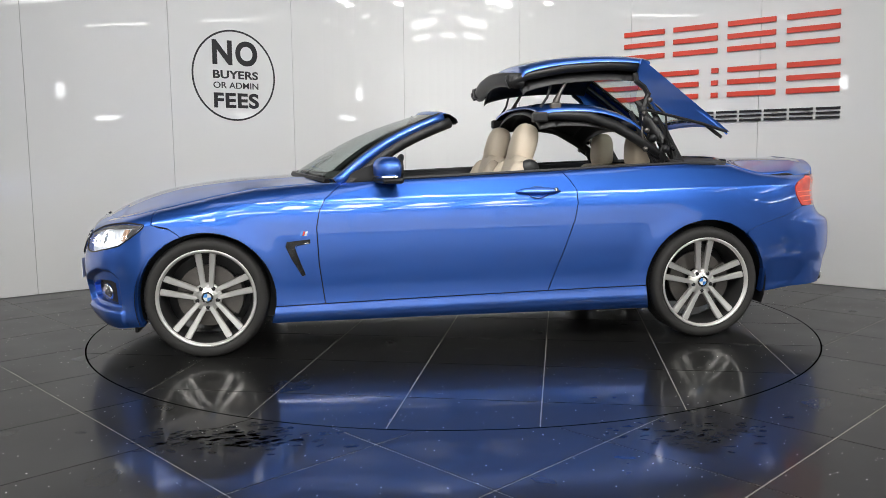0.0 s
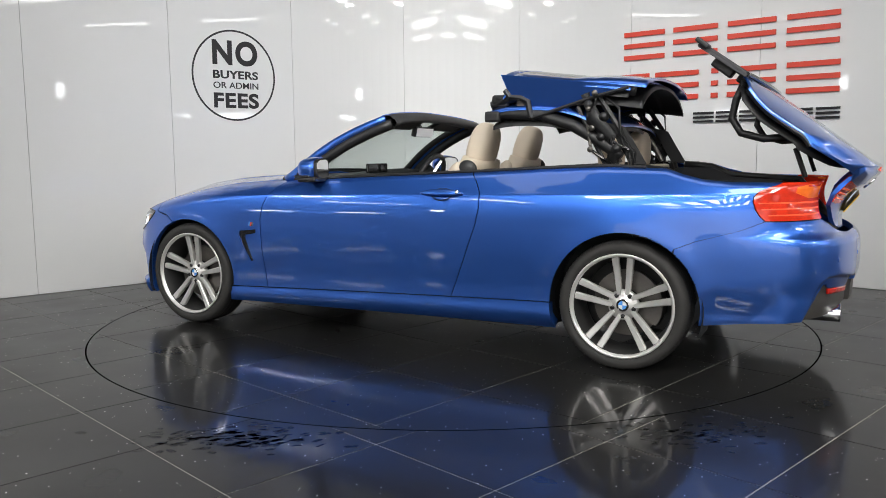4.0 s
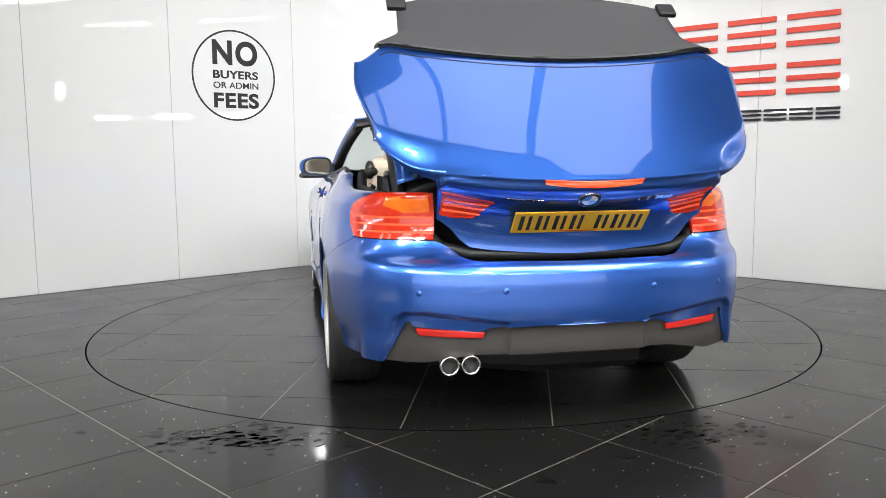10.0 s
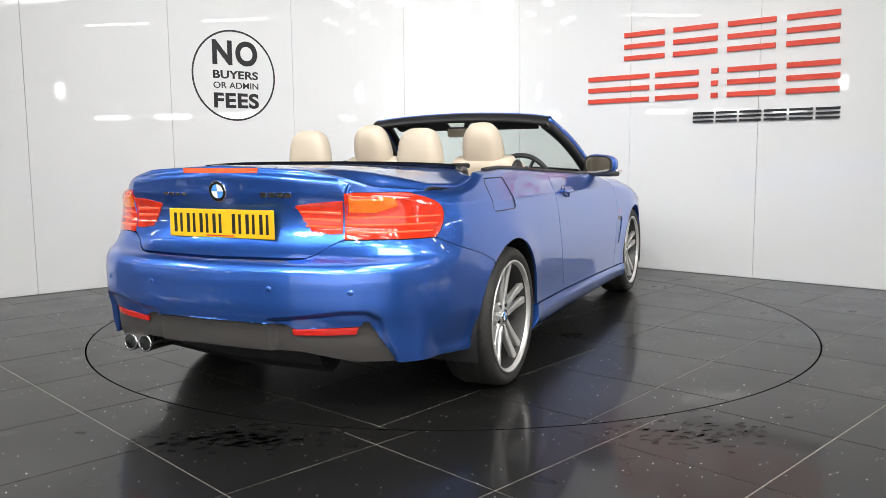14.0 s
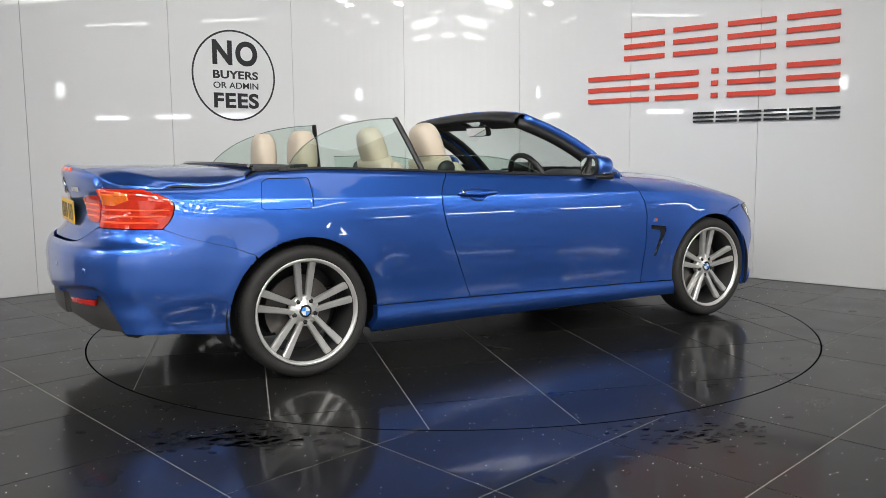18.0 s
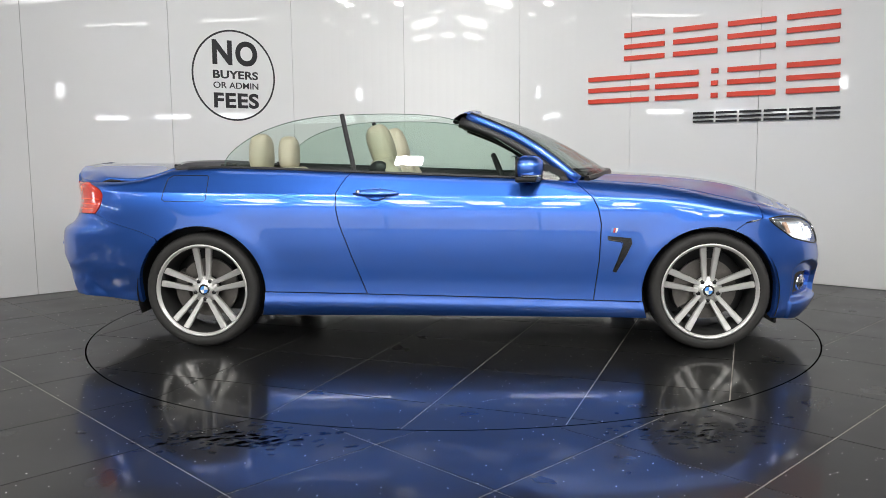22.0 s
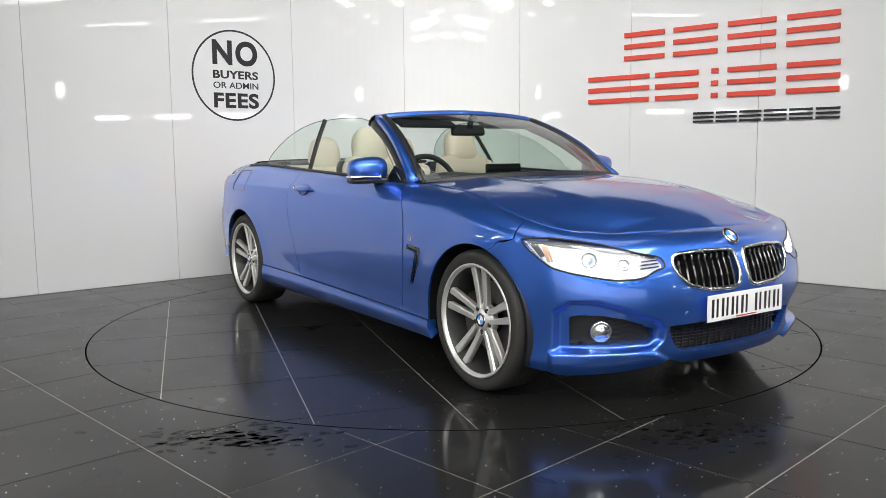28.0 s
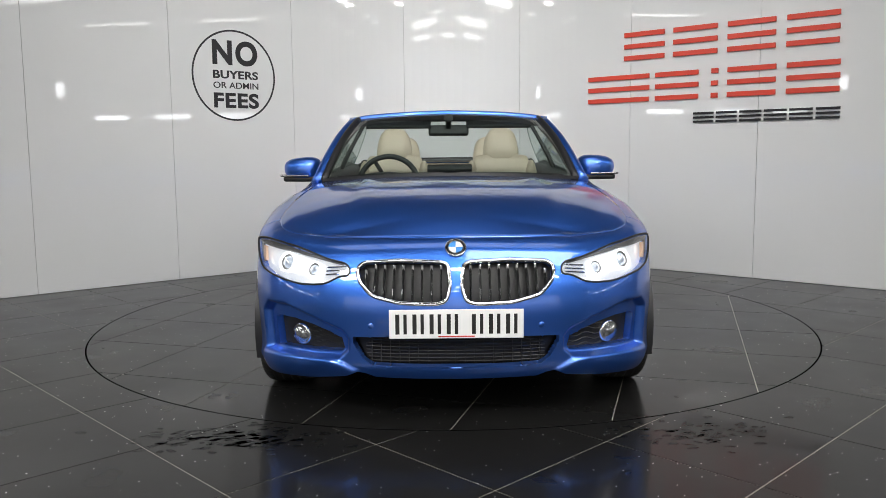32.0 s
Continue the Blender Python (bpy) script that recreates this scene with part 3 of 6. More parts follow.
# rear bumper and tail lamps
LID_CUT = table([(a_x(-1.6), .754), (a_rear(.58), .754), (a_rear(.545), .748), (a_rear(.50), .728), (a_rear(.46), .702), (a_rear(.42), .688), (a_rear(.36), .683), (LEN, .680)])
rear_l = shifted(QUART_R, GAP)
rear = Sheet(rear_l, lambda z: 2 * LEN - rear_l(z), Z_BOT, LID_CUT, 300, 84)


def mirrored(poly):
    return [(2 * LEN - a, z) for a, z in poly]


DIFF = [(a_rear(.74), .10), (a_rear(.745), .29), (a_rear(.66), .455), (a_rear(.645), .455), (a_rear(.63), .437), (a_rear(.38), .420), (a_rear(.34), .438), (a_rear(.15), .444)]
rear.cut(circle_poly(*ARCHES[1]), -1)
rear.cut(mirrored(circle_poly(*ARCHES[1])), -1)
rear.cut(DIFF + mirrored(DIFF)[::-1], 4)
part("rear_bumper", rear.mesh("rear_bumper", 0, PAINT, rim=0.03), None, car)
part("diffuser", rear.mesh("diffuser", 4, DIFF_GREY, lift=-0.010, rim=0.02), None, car, "dark grey rear diffuser")
LAMP_TOP = lambda a: np.minimum(Z_TOP(a) - 0.003, .934)
for k in (0, 1):
    flipit = (lambda q: q) if k == 0 else mirrored
    refl = flipit([(a_rear(.625), .431), (a_rear(.50), .427), (a_rear(.367), .419), (a_rear(.372), .397), (a_rear(.50), .400), (a_rear(.615), .405)])
    part("reflector", prism_on_skin(refl, -0.006, 0.004), RED_REFLECTOR, car, "red reflector strip")
    lamp = Sheet(shifted(LAMP_L, GAP), const(a_rear(.570)), const(.758), LAMP_TOP, 60, 26)
    lamp_ob = part("tail_lamp", lamp.mesh("tail_lamp", 0, RED_LENS, lift=0.003, side=1 if k == 0 else -1), None, car, "lit red and amber tail lamp")
    amber = flipit([(a_rear(.59), .924), (a_rear(.70), .922), (a_rear(.762), .912), (a_rear(.768), .885), (a_rear(.70), .858), (a_rear(.59), .862)])
    part("amber_lens", prism_on_skin(amber, 0.002, 0.0048), AMBER_LENS, lamp_ob, "amber turn lens")
    for z0, x_end in ((.783, -2.045), (.811, -2.015), (.839, -2.0)):
        band = flipit([(a_rear(.578), z0 + .006), (a_rear(.70), z0 + .006), (a_x(x_end - .02), z0 + .004), (a_x(x_end - .02), z0 - .002), (a_rear(.70), z0 - .004), (a_rear(.578), z0 - .004)])
        part("lamp_band", prism_on_skin(band, 0.002, 0.0045), LIT_RED, lamp_ob)

# bonnet
Z_CEN = smooth_table(((.80, .968), (1.06, .953), (1.35, .935), (1.57, .908), (1.80, .858), (1.95, .802), (2.005, .772), (2.045, .748)))
EDGE = [shell(a, Z_TOP(a) - 0.001) for a in np.linspace(F(.66), a_x(.70), 60)]
E_Y = table([(q[0], q[1]) for q in EDGE])
E_Z = table([(q[0], q[2]) for q in EDGE])


def grid_mesh(name, fn, nu, nv, mat, thick=0.012):
    """A sheet fn(u, v) with a folded edge."""
    vs, fs = [], []
    for i in range(nu + 1):
        for j in range(nv + 1):
            vs.append(Vector(fn(i / nu, j / nv)))
    for i in range(nu):
        for j in range(nv):
            k = i * (nv + 1) + j
            fs.append((k, k + 1, k + nv + 2, k + nv + 1))
    if thick:
        loop = [j for j in range(nv + 1)] + [i * (nv + 1) + nv for i in range(1, nu + 1)] + [nu * (nv + 1) + j for j in range(nv - 1, -1, -1)] + [i * (nv + 1) for i in range(nu - 1, 0, -1)]
        base = len(vs)
        vs += [vs[k] - Vector((0, 0, thick)) for k in loop]
        n = len(loop)
        fs += [(loop[i], loop[(i + 1) % n], base + (i + 1) % n, base + i) for i in range(n)]
    bm = bmesh.new()
    bv = [bm.verts.new(v) for v in vs]
    for f in fs:
        try:
            bm.faces.new([bv[k] for k in f])
        except ValueError:
            pass
    bmesh.ops.recalc_face_normals(bm, faces=bm.faces)
    me = bpy.data.meshes.new(name)
    bm.to_mesh(me)
    bm.free()
    me.materials.append(mat)
    me.polygons.foreach_set("use_smooth", [True] * len(me.polygons))
    return me


def bonnet_z(x, r):
    ze, zc = float(E_Z(x)), float(Z_CEN(x))
    return ze + (zc - ze) * (1 - max(0.0, min(1.0, r)) ** 2.6)


def bonnet_fn(u, v):
    w = 2 * v - 1
    aw = abs(w)
    a_end = F(.715) * aw
    end = shell(a_end, float(Z_TOP(a_end)))
    xr = .93 - .16 * aw ** 2
    x = xr + (end[0] - xr) * u
    ye = float(E_Y(x)) - 0.003
    k = float(smoothstep(u, .55, 1.0))
    r_end = abs(end[1]) / (float(E_Y(end[0])) - 0.003)
    r = aw * (1 - k) + r_end * k
    y = ye * r
    k2 = float(smoothstep(u, .60, 1.0))
    z = bonnet_z(x, r) + (end[2] - bonnet_z(end[0], r_end)) * k2
    z += 0.010 * math.exp(-((aw - 0.62 + 0.12 * u) / 0.06) ** 2) * (1 - u) ** .7 * u ** .2
    return (x + .002 * (1 - u), math.copysign(y, w), z + .0015)


part("bonnet", grid_mesh("bonnet", bonnet_fn, 70, 80, PAINT), None, car)

# inner tub, so that nothing shows through the panel gaps
bm = bmesh.new()
rows = []
for a in np.linspace(0.0, LEN, 122):
    q = shell(a, 0.5)
    ang = Vector((q[0], q[1]))
    inn = ang * (1 - (0.13 if abs(q[0]) > 1.75 else 0.055) / ang.length)
    zt = min(float(Z_TOP(a)) - 0.14, .80, float(LID_CUT(a)) - 0.04 if a > a_rear(.6) else 9)
    zt = min(zt, .64) if inn.x < -1.6 else min(zt, .60) if inn.x > 1.6 else zt
    near = any(abs(inn.x - c[0]) < c[2] + 0.04 for c in ARCHES)
    rows.append((inn.x, min(inn.y, 0.66) if near else inn.y, 0.37 if inn.x < -1.72 else 0.18 if abs(inn.x) < 1.9 else 0.24, zt))
for sg in (1, -1):
    prev = None
    for x, y, z0, z1 in rows:
        cur = (bm.verts.new((x, sg * y, z0)), bm.verts.new((x, sg * y, z1)), bm.verts.new((x, 0, z0)))
        if prev:
            bm.faces.new((prev[0], cur[0], cur[1], prev[1]))
            bm.faces.new((prev[2], cur[2], cur[0], prev[0]))
        prev = cur
part("underbody", bm, BLACK, car, "black underbody and inner wings")
for sg in (1, -1):
    part("air_deflector", box(1.79, 1.81, sg * .61 - .12, sg * .61 + .12, .125, .26, .006), BLACK, car)
for cx, cz, r in ARCHES:
    for sg in (1, -1):
        vs, fs = [], []
        for i in range(29):
            t = radians(-20 + 220 * i / 28)
            for k, (rr, y) in enumerate(((r + 0.012, .875), (r + 0.02, .80), (r + 0.02, .62))):
                vs.append((cx + rr * math.cos(t), sg * y, cz + rr * math.sin(t)))
        for i in range(28):
            for k in range(2):
                fs.append((3 * i + k, 3 * i + k + 1, 3 * i + k + 4, 3 * i + k + 3))
        part("wheel_liner", mesh_from("wheel_liner", vs, fs, BLACK), None, car)


WHEEL_DARK = material("dark_wheel_barrel", (0.05, 0.05, 0.05), 0.45, 0.5)


# ---- wheels ----
def build_wheel(side, width):
    """A wheel with its hub at the origin, outer face towards +y times side."""
    prof = [(.252, .088), (.262, .100), (.285, .107), (.305, .105), (.318, .092), (.324, .07), (.3255, .0), (.324, -.07), (.316, -.095), (.30, -.107), (.262, -.10), (.245, -.09)]
    k = width / 0.225
    tyre_vs, tyre_fs = lathe([(r, o * k) for r, o in prof], 72)
    rim_vs, rim_fs = lathe([(.2555, .094 * k), (.262, .101 * k), (.260, .105 * k), (.2515, .103 * k), (.246, .094 * k), (.239, .075 * k), (.232, .03), (.222, -.05), (.238, -.10 * k), (.252, -.098 * k)], 72)
    flip = lambda vv: [(x, y * side, z) for x, y, z in vv]
    wheel = part("wheel", mesh_from("wheel", flip(rim_vs), rim_fs, WHEEL_DARK), None, car, "nineteen-inch double-spoke alloy wheel")
    part("tyre", mesh_from("tyre", flip(tyre_vs), tyre_fs, RUBBER), None, wheel, "black low-profile tyre")
    lip_vs, lip_fs = lathe([(.2555, .0955 * k), (.2625, .102 * k), (.2605, .107 * k), (.2515, .105 * k), (.2435, .090 * k)], 72)
    part("rim_lip", mesh_from("rim_lip", flip(lip_vs), lip_fs, ALLOY), None, wheel)
    # tread grooves as dark rings and cross cuts are part of one mesh
    bm = bmesh.new()
    for o in (-.055, -.02, .02, .055):
        v2, f2 = lathe([(.3262, o * k - .004), (.3266, o * k), (.3262, o * k + .004)], 72)
        bv = [bm.verts.new((x, y * side, z)) for x, y, z in v2]
        for f in f2:
            bm.faces.new([bv[i] for i in f])
    part("tread_groove", bm, BLACK, wheel)
    # cuts in the tyre's shoulder
    bm = bmesh.new()
    for i in range(66):
        t = 2 * math.pi * i / 66
        for r0, o0, r1, o1 in ((.3262, .058, .3245, .079), (.3245, .079, .311, .1015), (.3262, -.058, .3245, -.079)):
            corners = []
            for r, o, w in ((r0, o0, -.0026), (r1, o1, -.0022), (r1, o1, .0022), (r0, o0, .0026)):
                a = t + w / r
                corners.append(bm.verts.new(((r + .0006) * math.cos(a), (o * k + .0006 * (1 if o > 0 else -1)) * side, (r + .0006) * math.sin(a))))
            bm.faces.new(corners)
    tagged(part("tread_cut", bm, BLACK, wheel), kind="stuff")
    y_out = .092 * k
    for i in range(5):
        for tw in (-1, 1):
            bm = bmesh.new()
            ang = 2 * math.pi * i / 5 + math.pi / 2
            rows_ = []
            for t in np.linspace(0, 1, 9):
                r = .052 + .192 * t
                off = tw * (.020 + .019 * t)
                half = .0125 + .0065 * t
                face = y_out - .030 + .022 * t ** 1.5
                depth = .032 - .006 * t
                c, s_ = math.cos(ang), math.sin(ang)
                ring = []
                for lat, yy in ((-half, face - .006), (-half * .72, face), (half * .72, face), (half, face - .006), (half * .9, face - depth), (-half * .9, face - depth)):
                    l2 = off + lat
                    ring.append(bm.verts.new((r * c - l2 * s_, yy * side, r * s_ + l2 * c)))
                rows_.append(ring)
            for r0, r1 in zip(rows_, rows_[1:]):
                for q in range(6):
                    bm.faces.new((r0[q], r0[(q + 1) % 6], r1[(q + 1) % 6], r1[q]))
            bm.faces.new(rows_[0])
            bm.faces.new(rows_[-1])
            part("spoke", bm, ALLOY, wheel)
    hub_vs, hub_fs = lathe([(.001, y_out - .028), (.036, y_out - .028), (.040, y_out - .032), (.072, y_out - .036), (.078, y_out - .045), (.075, y_out - .07)], 40)
    part("hub", mesh_from("hub", flip(hub_vs), hub_fs, ALLOY), None, wheel)
    for i in range(5):
        ang = 2 * math.pi * (i + .5) / 5 + math.pi / 2
        v2, f2 = lathe([(.0, .006), (.011, .006), (.012, 0), (.0, -.004)], 12)
        part("wheel_bolt", mesh_from("wheel_bolt", [(x + .056 * math.cos(ang), (y + y_out - .036) * side, z + .056 * math.sin(ang)) for x, y, z in v2], f2, BLACK), None, wheel)
    badge(wheel, Matrix.Translation((0, (y_out - .026) * side, 0)) @ Matrix.Rotation(radians(-90 * side), 4, "X"), .031)
    dv, df = lathe([(.07, -.01), (.168, -.01), (.168, -.035), (.07, -.035)], 56)
    part("brake_disc", mesh_from("brake_disc", flip(dv), df, STEEL, False), None, wheel)
    bm = bmesh.new()
    prev = None
    for i in range(9):
        t = radians(-34 + 68 * i / 8) + math.pi
        ring = [bm.verts.new((r * math.cos(t), y * side, r * math.sin(t))) for r, y in ((.115, .02), (.185, .02), (.19, -.06), (.115, -.06))]
        if prev:
            for q in range(4):
                bm.faces.new((prev[q], prev[(q + 1) % 4], ring[(q + 1) % 4], ring[q]))
        else:
            bm.faces.new(ring)
        prev = ring
    bm.faces.new(prev[::-1])
    part("brake_caliper", bm, STEEL, wheel)
    return wheel


def badge(parent, m, r):
    """A round badge of blue and white quarters in a black ring, flat in x, y."""
    v, f = lathe([(0, .002), (r * .72, .002), (r * .74, .003), (r * .95, .003), (r, 0), (r, -.004)], 32, "z")
    ring = part("badge", mesh_from("badge", [m @ Vector(q) for q in v], f, GLOSS_BLACK), None, parent, "round badge with blue and white quarters")
    for k in range(4):
        pts = [(0, 0)] + [(r * .68 * math.cos(radians(90 * k + 9 * i)), r * .68 * math.sin(radians(90 * k + 9 * i))) for i in range(11)]
        bm = prism(pts, .0022, .0035, m)
        q = part("quarter", bm, BADGE_BLUE if k % 2 else BADGE_WHITE, None)
        q.parent = parent
    v, f = lathe([(r * .95, .0032), (r * 1.0, .0036), (r * 1.04, .001), (r * 1.04, -.003)], 32, "z")
    part("bezel", mesh_from("bezel", [m @ Vector(q) for q in v], f, CHROME), None, parent)
    return ring


for hx, hy, sd, wd in ((1.405, .775, 1, .225), (1.405, .775, -1, .225), (-1.405, .782, 1, .250), (-1.405, .782, -1, .250)):
    w = build_wheel(sd, wd)
    w.matrix_basis = Matrix.Translation((hx, hy * sd, .3265))

# ---- details on the nose ----
def loop_on_skin(poly, lift, n=90):
    """Points along a closed outline (a, z) on the skin, lifted off it."""
    p = [np.array(q, float) for q in poly] + [np.array(poly[0], float)]
    seg = [np.hypot(*(b - a)) for a, b in zip(p, p[1:])]
    tot, out = sum(seg), []
    for k in range(n):
        d = tot * k / n
        for a, b, s_ in zip(p, p[1:], seg):
            if d <= s_:
                q = a + (b - a) * d / s_
                break
            d -= s_
        P = shell(q[0], q[1])
        N = np.cross(shell(q[0] + 1e-3, q[1]) - P, shell(q[0], q[1] + 1e-3) - P)
        N /= np.linalg.norm(N)
        if N[0] * (P[0] + 0.1) + N[1] * P[1] < 0:
            N = -N
        out.append(Vector(P + N * lift))
    return out


def smooth_loop(pts, rounds=3):
    for _ in range(rounds):
        pts = [(pts[i - 1] + 2 * pts[i] + pts[(i + 1) % len(pts)]) / 4 for i in range(len(pts))]
    return pts


def at_skin(a, z, lift=0.0):
    """A pose on the skin whose z axis points outwards and y axis up."""
    P = shell(a, z)
    da, dz = shell(a + 2e-3, z) - P, shell(a, z + 2e-3) - P
    n = Vector(np.cross(da, dz)).normalized()
    if n.x * (P[0] + 0.1) + n.y * P[1] < 0:
        n = -n
    up = Vector(dz).normalized()
    right = up.cross(n).normalized()
    up = n.cross(right)
    m = Matrix((right, up, n)).transposed().to_4x4()
    m.translation = Vector(P) + n * lift
    return m


TURN_LENS = material("turn_lens", (0.75, 0.5, 0.35), 0.2)
LIT_RING = material("lit_ring", (0.95, 0.97, 1.0), 0.2, emit=6.0)
PROJECTOR = material("projector", (0.5, 0.56, 0.64), 0.05, 0.3, coat=1.0)
for sg in (1, -1):
    kid = [(sg * a, z) for a, z in KIDNEY]
    frame_ob = part("grille_frame", tube(smooth_loop(loop_on_skin(kid, 0.004)), 0.0085, 8, True), CHROME, car, "chrome kidney grille surround", True)
    for i in range(9):
        y = .058 + i * .0375
        zt, zb = .653 - .02 * max(0, i - 7), .512 + .0045 * max(0, i - 5) ** 2
        pts_top, pts_bot = shell(sg * F(y), zt), shell(sg * F(y), zb)
        bm = bmesh.new()
        prev = None
        for k in range(7):
            z = zb + (zt - zb) * k / 6
            P = Vector(shell(sg * F(y), z))
            ring = [bm.verts.new(P + Vector((dx, dy, 0))) for dx, dy in ((-.004, -.0045), (.0, 0), (-.004, .0045), (-.034, .003), (-.034, -.003))]
            if prev:
                for q in range(5):
                    bm.faces.new((prev[q], prev[(q + 1) % 5], ring[(q + 1) % 5], ring[q]))
            prev = ring
        part("grille_slat", bm, GLOSS_BLACK, car)
        q = Vector(shell(sg * F(y), zt - .012))
        part("slat_tip", box(q.x - .006, q.x + .001, q.y - .005, q.y + .005, q.z - .012, q.z + .010, .002), CHROME, car)
    # lamp innards: two rings with projector lenses, an amber side piece, grey trim and chrome blades
    for a, z, r in ((.765, .648, .041), (.613, .628, .032)):
        m = at_skin(sg * a, z, -0.024)
        v, f = lathe([(r, .0), (r * 1.05, .008), (r * .93, .012), (r * .84, .004)], 28, "z")
        part("lamp_ring", mesh_from("lamp_ring", [m @ Vector(q) for q in v], f, LIT_RING), None, car)
        v, f = lathe([(r * .84, .003), (r * .74, -.004), (r * .62, .0005)], 24, "z")
        part("lamp_cup", mesh_from("lamp_cup", [m @ Vector(q) for q in v], f, ALLOY_DARK), None, car)
        v, f = lathe([(0, .014), (r * .36, .010), (r * .64, -.001)], 24, "z")
        part("projector_lens", mesh_from("projector_lens", [m @ Vector(q) for q in v], f, PROJECTOR), None, car)
    part("lamp_bezel", tube(smooth_loop(loop_on_skin([(sg * a, z) for a, z in HEAD], 0.0), 1), 0.0042, 6, True), BLACK, car, "", True)
    part("lamp_brow", prism_on_skin([(sg * a, z) for a, z in ((1.06, .722), (.93, .728), (.78, .714), (.63, .685), (.47, .655), (.47, .648), (.63, .674), (.78, .697), (.93, .706), (1.05, .712))], -.020, -.008), ALLOY_DARK, car, "grey upper trim strip in the lamp")
    part("lamp_trim", prism_on_skin([(sg * a, z) for a, z in ((1.05, .712), (1.01, .712), (.965, .660), (.985, .652))], -.022, -.012), ALLOY_DARK, car)
    for k in range(3):
        part("lamp_blade", prism_on_skin([(sg * a, z) for a, z in ((.545, .640 - .014 * k), (.455, .645 - .013 * k), (.455, .640 - .013 * k), (.545, .634 - .014 * k))], -.024, -.010), CHROME, car)
    part("turn_lens", prism_on_skin([(sg * a, z) for a, z in ((.985, .700), (.955, .702), (.925, .640), (.95, .634))], -.022, -.010), TURN_LENS, car, "amber turn lens")
    # fog lamp in its recess
    m = at_skin(sg * F(.675), .340, -0.018)
    v, f = lathe([(0, .016), (.028, .012), (.038, .0), (.043, .004), (.046, -.01)], 28, "z")
    fog = part("fog_lamp", mesh_from("fog_lamp", [m @ Vector(q) for q in v], f, CHROME), None, car, "round chrome fog lamp")
    v, f = lathe([(0, .020), (.03, .017), (.040, .004)], 28, "z")
    part("fog_lens", mesh_from("fog_lens", [m @ Vector(q) for q in v], f, LAMP_GLASS), None, fog)
    for k in range(5):
        z0 = .300 + .022 * k
        pts = [Vector(shell(sg * F(y), z0 + .006 * math.sin(y * 60))) + Vector((-.034, 0, 0)) for y in np.linspace(.46 + .01 * k, .63, 16)]
        part("intake_bar", tube(pts, .0035, 5), BLACK, car)
for k in range(7):
    z = .262 + .0145 * k
    pts = [Vector(shell(a, z)) + Vector((-.042, 0, 0)) for a in np.linspace(-F(.36), F(.36), 25)]
    part("intake_bar", tube(pts, .0028, 5), BLACK, car)
bm = bmesh.new()
for k in range(19):
    a = -F(.34) + 2 * F(.34) * k / 18
    q = Vector(shell(a, .32)) + Vector((-.045, 0, 0))
    box(q.x - .006, q.x + .004, q.y - .002, q.y + .002, .25, .37, bm=bm)
part("intake_mesh", bm, BLACK, car)
badge(car, at_skin(0.001, .712, 0.004), .041)
for sg in (1, -1):
    m = at_skin(sg * F(.335), .413, 0.001)
    v, f = lathe([(0, .002), (.010, .002), (.012, 0)], 18, "z")
    part("parking_sensor", mesh_from("parking_sensor", [m @ Vector(q) for q in v], f, PAINT), None, car)
    m = at_skin(sg * a_rear(.29), .578, 0.001)
    part("parking_sensor", mesh_from("parking_sensor", [m @ Vector(q) for q in v], f, PAINT), None, car)
    m = at_skin(sg * a_rear(.60), .57, 0.001)
    part("parking_sensor", mesh_from("parking_sensor", [m @ Vector(q) for q in v], f, PAINT), None, car)


def number_plate(parent, m, mat, w, h):
    """A plate with its letters as plain bars, flat in x, y."""
    bm = box(-w / 2, w / 2, -h / 2, h / 2, 0, .006, .003)
    bm.transform(m)
    plate = part("number_plate", bm, mat, parent, "number plate with dark bars")
    lw, gap = .052, .014
    x = -(7 * lw + 5 * gap + .045) / 2
    for i in range(7):
        if i == 4:
            x += .045 - gap
        for k in (-1, 1):
            bm = box(x + .004 + (0 if k < 0 else lw * .60), x + (lw * .38 if k < 0 else lw - .004), -.039, .039, .006, .0068)
            bm.transform(m)
            part("bar", bm, PLATE_BLACK, plate)
        x += lw + gap
    bm = box(-.07, .07, -h / 2 + .006, -h / 2 + .011, .006, .0066)
    bm.transform(m)
    part("bar", bm, SIGN_RED, plate)
    return plate


number_plate(car, Matrix(((0, 0, 1, 2.192), (1, 0, 0, 0), (0, 1, 0, .428), (0, 0, 0, 1))), PLATE_WHITE, .52, .114)

